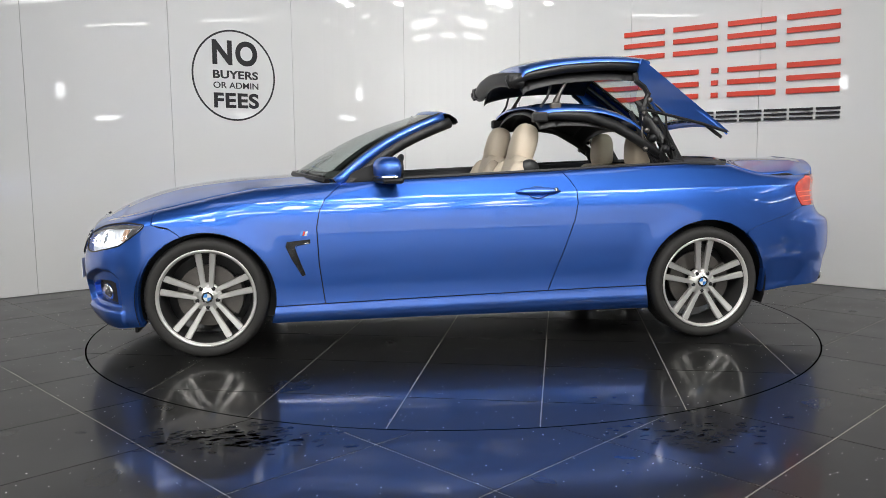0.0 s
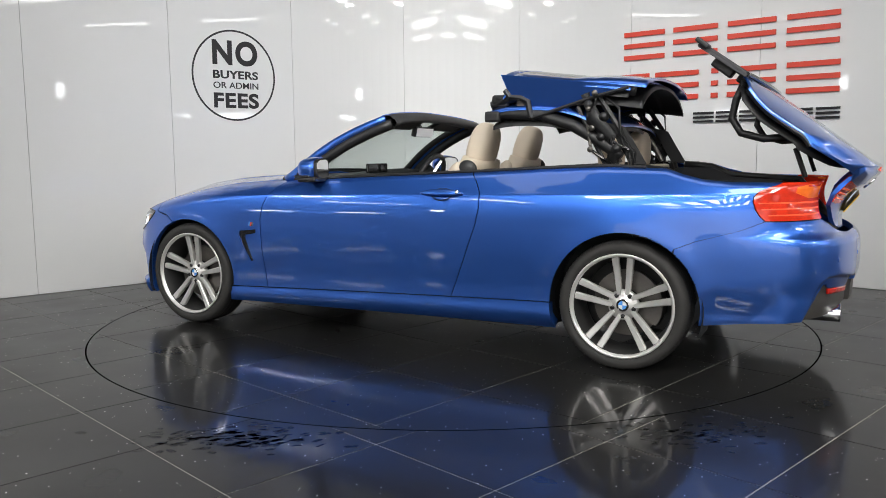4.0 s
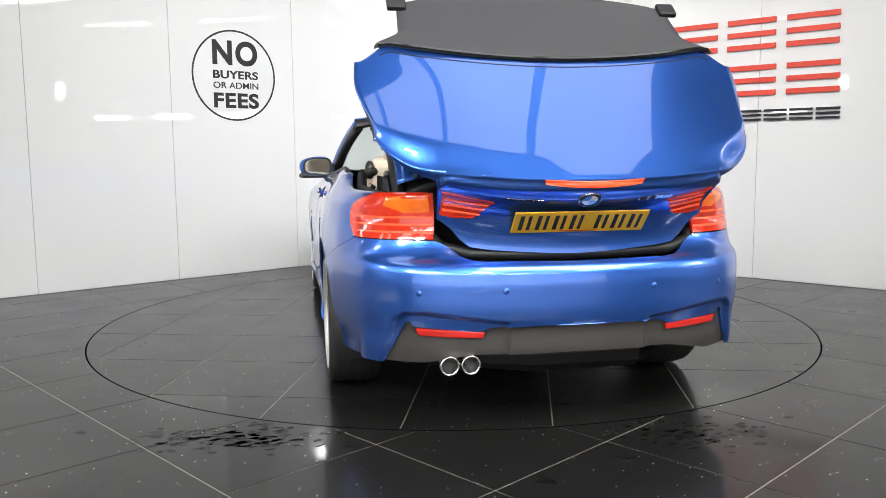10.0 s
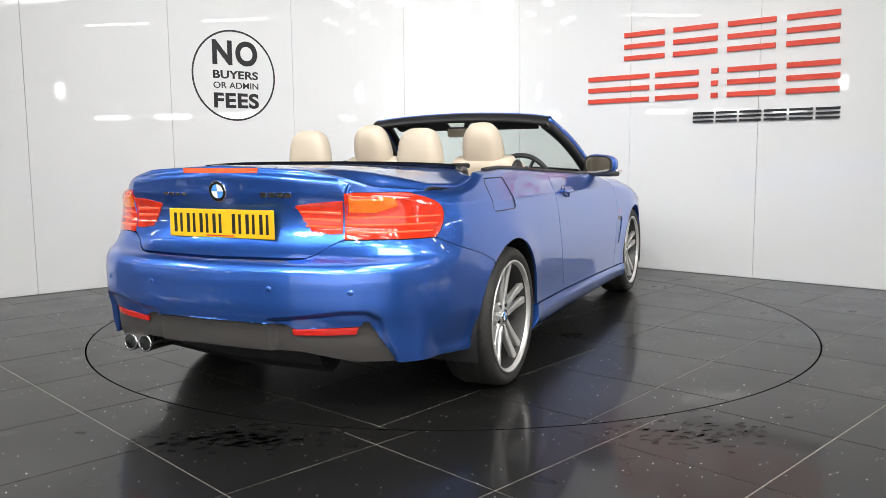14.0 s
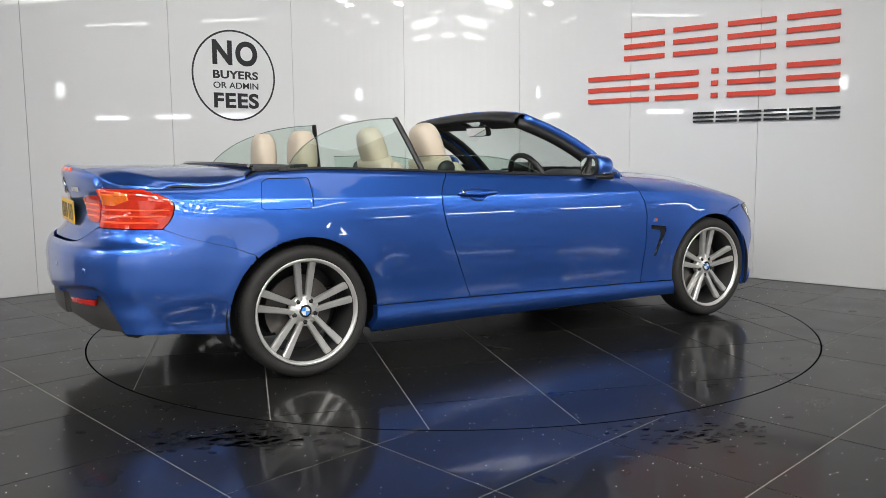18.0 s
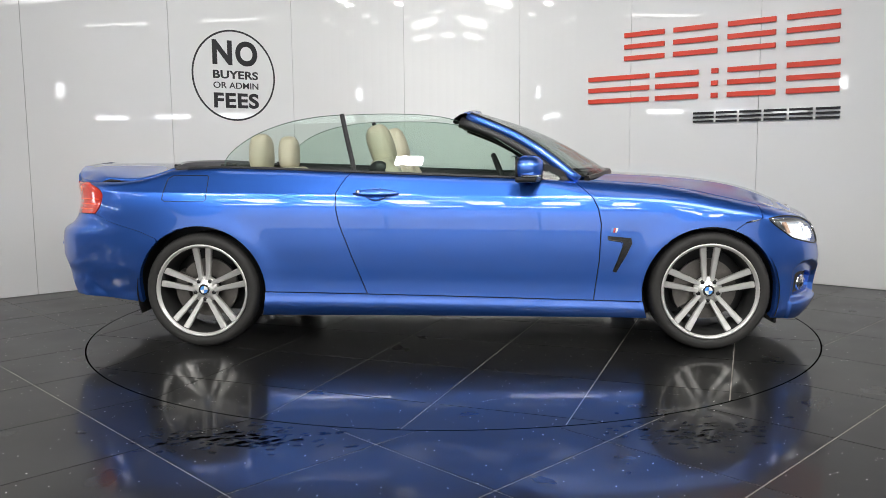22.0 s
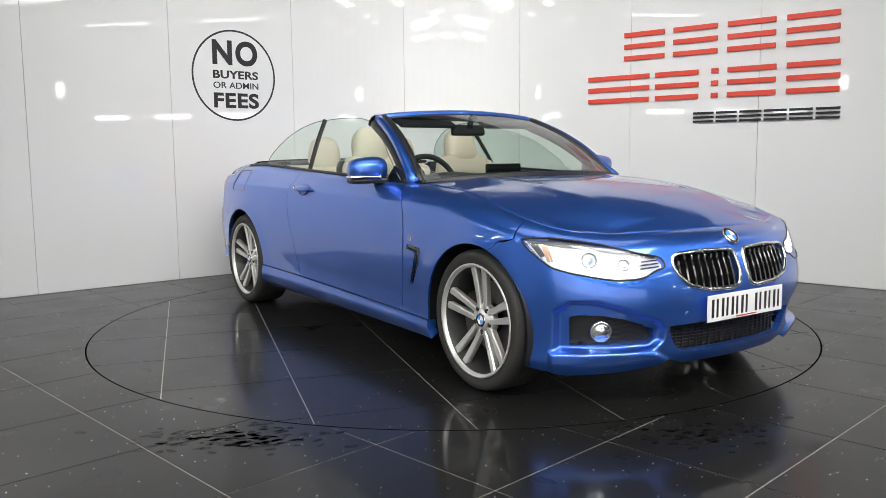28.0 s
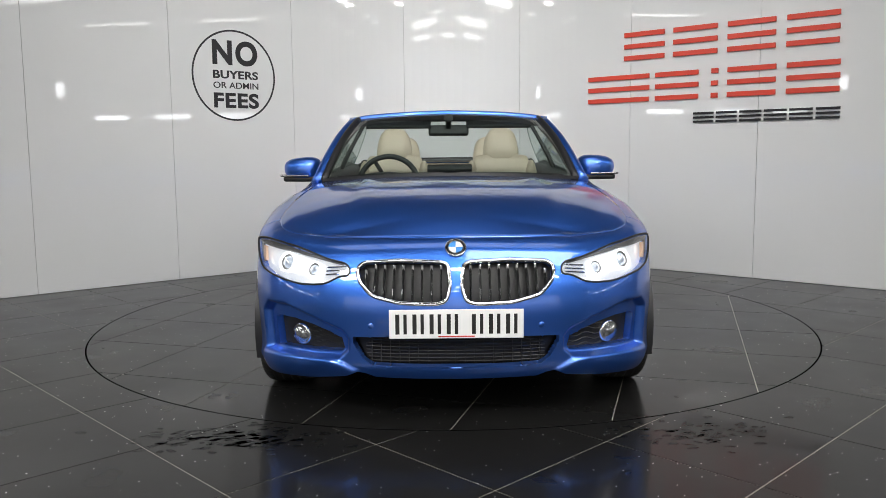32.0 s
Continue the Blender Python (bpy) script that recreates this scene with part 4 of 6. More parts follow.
# ---- sides: handles, badges, creases ----
flap = [(-a_x(x), z) for x, z in ((-1.37, .972), (-1.36, .962), (-1.36, .840), (-1.375, .828), (-1.60, .828), (-1.618, .842), (-1.60, .955), (-1.57, .972))]
part("flap_gap", tube(loop_on_skin(flap, -.0006, 110), .0021, 5, True), BLACK, car)
for sg in (1, -1):
    a0 = a_x(-.42)
    hx, hz = -.41, .862
    m = at_skin(sg * a_x(hx), hz, 0.0)
    v, f = lathe([(.056, .0015), (.052, .0012), (.040, -.010), (.0, -.018)], 32, "z")
    handle = part("door_handle", mesh_from("door_handle", [m @ Vector((q[0] * 1.05, q[1] * .66, q[2])) for q in v], f, PAINT), None, car, "body-coloured pull handle over a round recess")
    part("handle_edge", tube([m @ Vector((.0595 * math.cos(t), .0375 * math.sin(t), .0012)) for t in np.linspace(0, 2 * math.pi, 32, endpoint=False)], .0018, 5, True), BLACK, handle)
    bm = bmesh.new()
    rings = []
    for x in np.linspace(-.128, .128, 19):
        u = abs(x) / .128
        hh, lift = .0165 * (1 - u ** 3.5) + .003, .006 + .016 * (1 - u ** 4)
        rings.append([bm.verts.new(m @ Vector((x, hh * math.cos(b), lift + .009 * math.sin(b)))) for b in np.linspace(0, 2 * math.pi, 12, endpoint=False)])
    for r0, r1 in zip(rings, rings[1:]):
        for q in range(12):
            bm.faces.new((r0[q], r0[(q + 1) % 12], r1[(q + 1) % 12], r1[q]))
    bm.faces.new(rings[0][::-1])
    bm.faces.new(rings[-1])
    part("handle_grip", bm, PAINT, handle, "", True)
    v, f = lathe([(0, .004), (.010, .003), (.012, 0)], 16, "z")
    part("lock", mesh_from("lock", [m @ (Vector(q) + Vector((sg * .1, .003, .026))) for q in v], f, CHROME), None, handle)
    m = at_skin(sg * a_x(.885), .663, 0.001)
    for k, mat in enumerate((BADGE_BLUE, SIGN_RED, CHROME)):
        part("side_badge", prism([(-.02 + .012 * k, -.012), (-.01 + .012 * k, -.012), (-.004 + .012 * k, .012), (-.014 + .012 * k, .012)], 0, .002, m), mat, car)
    # chrome edge of the side vent
    part("vent_trim", tube([Vector(shell(sg * a_x(x), z)) + Vector((0, sg * .002, 0)) for x, z in ((.882, .438), (.908, .505), (.932, .575), (.922, .600), (.855, .611))], .0032, 6), GLOSS_BLACK, car)
    # dark belt strip along the top of the door and quarter panel
    pts = [Vector(shell(sg * a, float(Z_TOP(a)) - .002)) + Vector((0, -sg * .004, .004)) for a in np.linspace(a_x(.42), a_x(-1.50), 40)]
    part("belt_strip", tube(pts, .011, 6), BLACK, car, "black rubber window seal")
    # cabin side: inner trim below the belt
    vs, fs = [], []
    for i, a in enumerate(np.linspace(a_x(.66), a_x(-1.35), 30)):
        P = shell(sg * a, float(Z_TOP(a)) - .003)
        for dy, z in ((.012, P[2] + .002), (.07, P[2] - .004), (.10, P[2] - .05), (.11, .45)):
            vs.append((P[0], P[1] - sg * dy, z))
    for i in range(29):
        for k in range(3):
            fs.append((4 * i + k, 4 * i + k + 1, 4 * i + k + 5, 4 * i + k + 4))
    part("door_card", mesh_from("door_card", vs, fs, DARK_TRIM), None, car, "dark door lining")

# ---- windscreen, pillars and header ----
SCR_BASE = [(.72, .715, .925), (.80, .60, .945), (.88, .40, .962), (.93, .20, .970), (.945, 0, .972)]
SCR_TOP = [(.105, .575, 1.292), (.125, .50, 1.305), (.145, .34, 1.318), (.158, .17, 1.326), (.162, 0, 1.330)]


def half_row(rows, u):
    p = spline([rows[0], *rows[1:]], 12)
    q = p[min(len(p) - 1, int(round(u * (len(p) - 1))))]
    return q


def screen_fn(u, v):
    w = 2 * v - 1
    b, t = half_row(SCR_BASE, 1 - abs(w)), half_row(SCR_TOP, 1 - abs(w))
    q = b + (t - b) * u
    bow = .035 * math.sin(math.pi * u)
    q = q + np.array((bow * .5, 0, bow))
    return (q[0], q[1] * (1 if w >= 0 else -1), q[2])


screen = part("windscreen", grid_mesh("windscreen", screen_fn, 16, 48, SCREEN_GLASS, 0), None, car, "tinted windscreen")
for sg in (1, -1):
    base, top = Vector((.70, sg * .745, .925)), Vector((.085, sg * .60, 1.290))
    pts = []
    for k in range(13):
        u = k / 12
        q = base.lerp(top, u)
        q += Vector((.018, 0, .036)) * math.sin(math.pi * u)
        pts.append(q)
    part("pillar", tube(pts, [.036] + [.030 - .006 * k / 12 for k in range(12)], 10), PAINT, car, "blue windscreen pillar", True)
    inner = [q + Vector((-.040, -sg * .004, -.030)) for q in pts]
    part("pillar_trim", tube(inner, [.032] * 13, 8), BLACK, car, "black pillar seal", True)
    bead = [q + Vector((.012, -sg * .036, .006)) for q in pts]
    part("screen_seal", tube(bead, .022, 8), BLACK, car, "", True)


def header_fn(u, v):
    w = 2 * v - 1
    t = half_row(SCR_TOP, 1 - abs(w) * .999)
    prof = ((.012, -.012), (.004, .012), (-.022, .018), (-.05, .012), (-.085, -.012), (-.095, -.032), (-.08, -.046), (-.02, -.045), (.012, -.012))
    k = u * (len(prof) - 1)
    i = min(int(k), len(prof) - 2)
    a, b = prof[i], prof[i + 1]
    f = k - i
    wide = 1 + .03 * abs(w)
    return (t[0] + a[0] + (b[0] - a[0]) * f - .01, t[1] * wide * (1 if w >= 0 else -1) + (.03 if w > .98 else -.03 if w < -.98 else 0), t[2] + a[1] + (b[1] - a[1]) * f)


part("header_trim", grid_mesh("header_trim", header_fn, 16, 40, BLACK, 0), None, car, "black windscreen header lining")
part("header", grid_mesh("header", lambda u, v: tuple(np.array(header_fn(.06 + .22 * u, v)) + np.array((0, 0, .004))), 6, 40, PAINT, 0.004), None, car, "blue windscreen header")

# ---- door mirrors ----
for sg in (1, -1):
    bm = bmesh.new()
    bmesh.ops.create_uvsphere(bm, u_segments=24, v_segments=16, radius=1.0)
    for v in bm.verts:
        x, y, z = v.co
        e = .72
        sx, sy, sz = (math.copysign(abs(q) ** e, q) for q in (x, y, z))
        v.co = (.098 * sx * (1.0 if sx > 0 else .38), .112 * sy, .068 * sz * (1 - .12 * sy))
    mirror_at = Matrix.Translation((.405, sg * .865, 1.0)) @ Matrix.Rotation(radians(12 * sg), 4, "Z") @ Matrix.Scale(sg, 4, (0, 1, 0))
    bm.transform(mirror_at)
    mir = part("door_mirror", bm, PAINT, car, "blue door mirror on a black foot", True)
    bm = box(-.038, .080, -.106, .106, -.076, -.044, .014)
    bm.transform(mirror_at)
    part("mirror_base", bm, BLACK, mir)
    bm = box(.000, .092, -.06, .116, -.046, -.034, .005)
    bm.transform(mirror_at)
    part("turn_strip", bm, CHROME, mir)
    for nm, kk, d0, d1, mat in (("mirror_rim", 1.0, -.036, -.020, BLACK), ("mirror_glass", .86, -.039, -.034, MIRROR)):
        oval = [(kk * .098 * math.copysign(abs(math.cos(t)) ** .55, math.cos(t)), kk * .060 * math.copysign(abs(math.sin(t)) ** .6, math.sin(t)) * (1 - .14 * math.cos(t))) for t in np.linspace(0, 2 * math.pi, 36, endpoint=False)]
        part(nm, prism(oval, d0, d1, mirror_at @ Matrix(((0, 0, 1, 0), (1, 0, 0, 0), (0, 1, 0, 0), (0, 0, 0, 1)))), mat, mir)
    part("mirror_arm", tube([(.44, sg * .755, .945), (.43, sg * .79, .948), (.405, sg * .84, .952)], [.03, .024, .02], 8), BLACK, mir)
    part("mirror_triangle", prism([(.42, .935), (.70, .925), (.60, .99), (.52, 1.02)], sg * .735, sg * .755, Matrix(((1, 0, 0, 0), (0, 0, 1, 0), (0, 1, 0, 0), (0, 0, 0, 1)))), BLACK, mir)


# ---- cabin ----
def cushion(name, x0, x1, y0, y1, z0, z1, mat, parent, r=.04, m=None, label=""):
    bm = box(x0, x1, y0, y1, z0, z1, r, segs=4)
    if m is not None:
        bm.transform(m)
    return part(name, bm, mat, parent, label, True)


for sg in (1, -1):
    seat = cushion("front_seat", -.32, .22, -.25, .25, .40, .56, LEATHER, car, .05, Matrix.Translation((0, sg * .37, 0)), "cream leather front seat")
    tilt = Matrix.Translation((-.26, sg * .37, .52)) @ Matrix.Rotation(radians(-17), 4, "Y")
    bm = bmesh.new()
    prev = None
    for k in range(13):
        z = .56 * k / 12
        w = .235 - .05 * max(0, (k - 8) / 4) ** 2 - .0 * k
        d0, d1 = -.10 + .02 * (k / 12), .060
        ring = []
        for i in range(16):
            t = 2 * math.pi * i / 16
            cx, cy = math.cos(t), math.sin(t)
            ring.append(bm.verts.new(((d0 + d1) / 2 + (d1 - d0) / 2 * math.copysign(abs(cx) ** .6, cx), w * math.copysign(abs(cy) ** .6, cy), z)))
        if prev:
            for i in range(16):
                bm.faces.new((prev[i], prev[(i + 1) % 16], ring[(i + 1) % 16], ring[i]))
        prev = ring
    bm.faces.new(prev)
    bm.transform(tilt)
    back = part("backrest", bm, LEATHER, seat, "", True)
    bm = bmesh.new()
    bmesh.ops.create_uvsphere(bm, u_segments=20, v_segments=14, radius=1)
    for v in bm.verts:
        x, y, z = (math.copysign(abs(q) ** .7, q) for q in v.co)
        v.co = (.076 * x, .120 * y * (1 - .16 * z), .135 * z)
    bm.transform(tilt @ Matrix.Translation((0, 0, .635)))
    part("headrest", bm, LEATHER, seat, "", True)
    for k in (-.05, .05):
        bm = tube([(0, k, .52), (0, k, .60)], .007)
        bm.transform(tilt)
        part("headrest_post", bm, CHROME, seat)
    for k in (-1, 1):
        bm = bmesh.new()
        bmesh.ops.create_uvsphere(bm, u_segments=14, v_segments=10, radius=1)
        bm.transform(tilt @ Matrix.Translation((.03, k * .205, .36)) @ Matrix.Diagonal((.07, .045, .17, 1)))
        part("bolster", bm, LEATHER, seat, "", True)
    bm = bmesh.new()
    bmesh.ops.create_uvsphere(bm, u_segments=14, v_segments=10, radius=1)
    bm.transform(tilt @ Matrix.Translation((-.03, sg * .21, .50)) @ Matrix.Diagonal((.06, .03, .055, 1)))
    part("belt_guide", bm, BLACK, seat, "black seat belt guide", True)
    part("seat_belt", tube([tilt @ Vector((.0, sg * .19, .50)), tilt @ Vector((.08, sg * .20, .40)), tilt @ Vector((.07, sg * .22, .1))], .012, 6), LEATHER, seat)
bench = cushion("rear_bench", -1.08, -.62, -.52, .52, .40, .58, LEATHER, car, .05, None, "cream leather rear bench")
for sg in (1, -1):
    rb = cushion("rear_backrest", -1.24, -1.10, sg * .33 - .24, sg * .33 + .24, .52, 1.0, LEATHER, bench, .05)
    bm = bmesh.new()
    bmesh.ops.create_uvsphere(bm, u_segments=20, v_segments=14, radius=1)
    for v in bm.verts:
        x, y, z = (math.copysign(abs(q) ** .65, q) for q in v.co)
        v.co = (.064 * x, .118 * y * (1 - .16 * z), .120 * z)
    bm.transform(Matrix.Translation((-1.20, sg * .33, 1.092)))
    part("headrest", bm, LEATHER, bench, "", True)
    for k in (-.05, .05):
        part("headrest_post", tube([(-1.2, sg * .33 + k, .97), (-1.2, sg * .33 + k, 1.06)], .007), CHROME, bench)
bulkhead = cushion("bulkhead", -1.36, -1.28, -.62, .62, .45, .93, FABRIC, car, .02, None, "black boot divider")
cushion("bulkhead_top", -1.34, -1.26, -.60, .60, .932, 1.005, LEATHER, bulkhead, .02, None, "cream rear bulkhead trim")
cushion("cabin_floor", -1.25, .70, -.70, .70, .30, .40, DARK_TRIM, car, .01)
cushion("centre_tunnel", -.62, .60, -.12, .12, .40, .64, DARK_TRIM, car, .03)
bm = bmesh.new()
prev = None
for k in range(25):
    w = -1 + 2 * k / 24
    y = .70 * w
    xf = .93 - .20 * w * w
    hump = .03 * math.exp(-((y + .37) / .16) ** 2)
    ring = [bm.verts.new(q) for q in ((xf - .02, y, .945), (xf - .16, y, .955 + hump * .5), (xf - .36, y, .950 + hump), (xf - .44, y, .90), (xf - .42, y, .72), (xf - .30, y, .60))]
    if prev:
        for i in range(5):
            bm.faces.new((prev[i], prev[i + 1], ring[i + 1], ring[i]))
    prev = ring
part("dashboard", bm, DARK_TRIM, car, "dark soft dashboard", True)
part("screen_display", box(.505, .525, -.13, .13, .955, 1.02, .008), GLOSS_BLACK, car, "black dashboard display")
wheel_m = Matrix.Translation((.30, -.37, .90)) @ Matrix.Rotation(radians(68), 4, "Y")
ring = [wheel_m @ Vector((.18 * math.cos(2 * math.pi * k / 36), .18 * math.sin(2 * math.pi * k / 36), 0)) for k in range(36)]
sw = part("steering_wheel", tube(ring, .017, 10, True), DARK_TRIM, car, "black leather steering wheel", True)
bm = box(-.05, .05, -.06, .06, -.02, .03, .015)
bm.transform(wheel_m)
part("steering_hub", bm, DARK_TRIM, sw, "", True)
for a in (90, 210, 330):
    c, s_ = math.cos(radians(a)), math.sin(radians(a))
    part("steering_spoke", tube([wheel_m @ Vector((.05 * c, .05 * s_, 0)), wheel_m @ Vector((.175 * c, .175 * s_, 0))], .013, 6), CHROME if a != 90 else DARK_TRIM, sw)
bm = box(-.018, .018, -.125, .125, -.034, .034, .014)
bm.transform(Matrix.Translation((.16, 0, 1.225)) @ Matrix.Rotation(radians(-12), 4, "Y"))
rv = part("inside_mirror", bm, BLACK, car, "inside rear-view mirror")
bm = box(-.0205, -.0185, -.115, .115, -.027, .027, 0)
bm.transform(Matrix.Translation((.16, 0, 1.225)) @ Matrix.Rotation(radians(-12), 4, "Y"))
part("inside_mirror_glass", bm, MIRROR, rv)
part("mirror_stem", tube([(.17, 0, 1.24), (.20, 0, 1.29), (.215, 0, 1.30)], [.016, .02, .03], 8), BLACK, rv)
for sg in (1, -1):
    bm = box(-.08, .07, -.20, .20, -.012, .012, .01)
    bm.transform(Matrix.Translation((.135, sg * .31, 1.272)) @ Matrix.Rotation(radians(24), 4, "Y"))
    part("sun_visor", bm, DARK_TRIM, car)
    pts = [(.93 - .1 * k / 8 - .06 * (k / 8) ** 2, sg * (.04 + .58 * k / 8), .972 - .02 * (k / 8) ** 2 + .006) for k in range(9)]
    part("wiper", tube(pts, .007, 6), BLACK, car)
pts = [(.955 - .20 * (w * w), .70 * w, .963 - .03 * w * w) for w in np.linspace(-1, 1, 25)]
part("cowl", tube(pts, .020, 6), BLACK, car, "black scuttle panel")

# ---- tail: exhaust pipes ----
for y in (.489, .408):
    v, f = lathe([(.030, .0), (.036, .004), (.038, 0), (.037, -.03), (.037, -.20), (.030, -.20), (.029, -.02), (.030, 0)], 30, "x")
    part("exhaust_pipe", mesh_from("exhaust_pipe", [(-2.372 - q[0], y + q[1], .292 + q[2]) for q in v], f, CHROME), None, car, "round chrome exhaust tip")
    v, f = lathe([(.0, -.05), (.03, -.05)], 24, "x")
    part("exhaust_bore", mesh_from("exhaust_bore", [(-2.372 - q[0], y + q[1], .292 + q[2]) for q in v], f, BLACK), None, car)
part("silencer", tube([(-2.15, .45, .285), (-2.10, .1, .27), (-2.10, -.35, .27)], [.05, .09, .09], 12), BLACK, car)
bm = box(-2.30, -1.30, -.60, .60, .40, .44, .01)
part("boot_floor", bm, FABRIC, car)
# dark rubber seal round the boot opening
SEAL = []
for x, y, z in ((-1.42, .66, 1.0), (-1.58, .73, .985), (-1.70, .745, .93), (-1.95, .715, .915), (-2.12, .64, .905), (-2.20, .56, .80), (-2.26, .50, .73), (-2.31, .40, .705), (-2.33, .2, .70), (-2.34, 0, .70)):
    SEAL.append((x, y, z))
SEAL = [(x, -y, z) for x, y, z in SEAL] + SEAL[-2::-1]
part("boot_seal", tube(SEAL, .022, 8), BLACK, car, "black rubber boot seal", True)
for sg in (1, -1):
    part("boot_side", prism([(-1.36, .45), (-1.36, .98), (-1.6, .98), (-1.72, .92), (-2.02, .90), (-2.05, .74), (-2.05, .45)], sg * .62, sg * .64, Matrix(((1, 0, 0, 0), (0, 0, 1, 0), (0, 1, 0, 0), (0, 0, 0, 1)))), FABRIC, car)

# ---- boot lid, hinged at the tail ----
LIP_Z = table([(a_x(-2.05), .940), (a_rear(.70), .955), (a_rear(.57), .992), (a_rear(.40), 1.024), (LEN, 1.042)])
LID_LOW = table([(a_x(-2.05), .937), (a_rear(.588), .937), (a_rear(.571), .760), (a_rear(.545), .752), (a_rear(.50), .732), (a_rear(.46), .706), (a_rear(.42), .692), (a_rear(.36), .691), (LEN, .689)])
lid_rear = Sheet(const(a_x(-2.05)), const(2 * LEN - a_x(-2.05)), LID_LOW, LIP_Z, 200, 40)
INNER = [(a_rear(.563), .905), (a_rear(.50), .902), (a_rear(.42), .896), (a_rear(.352), .886), (a_rear(.385), .84), (a_rear(.43), .79), (a_rear(.50), .776), (a_rear(.560), .778)]
lid_rear.cut(INNER, 2)
lid_rear.cut(mirrored(INNER), 3)
LID_CEN = smooth_table(((-2.36, 1.042), (-2.30, 1.039), (-2.2, 1.038), (-2.0, 1.039), (-1.8, 1.037), (-1.60, 1.032)))
L_Y = smooth_table(((-2.20, .79), (-2.05, .802), (-1.90, .803), (-1.76, .802), (-1.68, .797), (-1.60, .785)))
L_Z = smooth_table(((-2.20, .95), (-2.05, .940), (-1.90, .942), (-1.78, .952), (-1.68, .977), (-1.60, 1.002)))


def lid_front(aw):
    return -1.685 + .15 * aw ** 2 - .12 * float(smoothstep(aw, .82, 1.0))


def lid_fn(u, v, drop=0.0, inset=1.0):
    w = 2 * v - 1
    aw = abs(w)
    a_end = LEN - aw * (LEN - a_x(-2.05))
    end = shell(a_end, float(LIP_Z(a_end)))
    xf = lid_front(aw)
    x = xf + (end[0] - xf) * u
    ye = float(L_Y(x))
    k = float(smoothstep(u, .15, 1.0))
    y = aw * ye * (1 - k) + abs(end[1]) * k
    r = min(1.0, y / ye)
    ze = float(L_Z(x))
    z = ze + (float(LID_CEN(x)) - ze) * (1 - r ** 3.4)
    k2 = float(smoothstep(u, .80, 1.0))
    z = z * (1 - k2) + end[2] * k2
    return (x, math.copysign(y * inset, w), z - drop)


lid_top = grid_mesh("lid_top", lid_fn, 48, 70, PAINT, 0.012)
boot_lid = part("boot_lid", lid_top, None, car, "blue boot lid that opens from the cabin side")
part("lid_rear_face", lid_rear.mesh("lid_rear_face", 0, PAINT, rim=0.02), None, boot_lid)
for k in (0, 1):
    part("inner_lamp", lid_rear.mesh("inner_lamp", 2 + k, RED_LENS, lift=0.004), None, boot_lid, "red inner tail lamp")
    for z0 in (.80, .828, .856):
        s0 = [(a_rear(.552), z0 + .008), (a_rear(.40 - (z0 - .80) * .5), z0 + .012), (a_rear(.40 - (z0 - .80) * .5), z0 + .004), (a_rear(.552), z0 - .005)]
        part("lamp_band", prism_on_skin(s0 if k == 0 else mirrored(s0), .0045, .007), LIT_RED, boot_lid)
part("lid_liner", grid_mesh("lid_liner", lambda u, v: lid_fn(.02 + .9 * u, v, .045, .95), 16, 24, BLACK, 0.02), None, boot_lid, "black lid lining")
part("lid_seal", tube([lid_fn(u, .012, .02) for u in np.linspace(0, .95, 14)], .012, 6), BLACK, boot_lid)
part("lid_seal", tube([lid_fn(u, .988, .02) for u in np.linspace(0, .95, 14)], .012, 6), BLACK, boot_lid)
m = Matrix(((0, 0, -1, -2.343), (-1, 0, 0, 0), (0, 1, 0, .812), (0, 0, 0, 1)))
number_plate(boot_lid, m, PLATE_YELLOW, .52, .114)
badge(boot_lid, at_skin(LEN - .001, .941, .003), .041)
part("brake_light", prism_on_skin([(a_rear(.195), 1.032), (2 * LEN - a_rear(.195), 1.032), (2 * LEN - a_rear(.19), 1.012), (a_rear(.19), 1.012)], .001, .006), LIT_RED, boot_lid, "long red third brake light")
for y0, n, w, h in ((.30, 4, .026, .012), (-.22, 4, .03, .022)):
    for i in range(n):
        y = y0 - .036 * i
        m2 = at_skin(a_rear(abs(y)) if y > 0 else 2 * LEN - a_rear(abs(y)), .928, .001)
        part("chrome_bar", box(-w / 2, w / 2, -h / 2, h / 2, 0, .003, .001), CHROME, boot_lid).matrix_basis = m2
part("lid_groove", tube([tuple(Vector(lid_fn(.075, v)) + Vector((0, 0, .0004))) for v in np.linspace(.06, .94, 50)], .0022, 5), BLACK, boot_lid)
# black cover ahead of the lid
def cover_fn(u, v):
    w = 2 * v - 1
    aw = abs(w)
    x0 = lid_front(aw * .88) - .003
    x1 = -1.283 + .02 * aw ** 2 - .05 * aw ** 6 + .03 * math.exp(-(w / .6) ** 4)
    x = x0 + (x1 - x0) * u
    half = (.715 - .10 * smoothstep(u, 0, .35)) * (1 - .03 * u)
    return (x, half * w, 1.036 + .006 * (1 - w * w) - .012 * aw ** 4 - .012 * u)


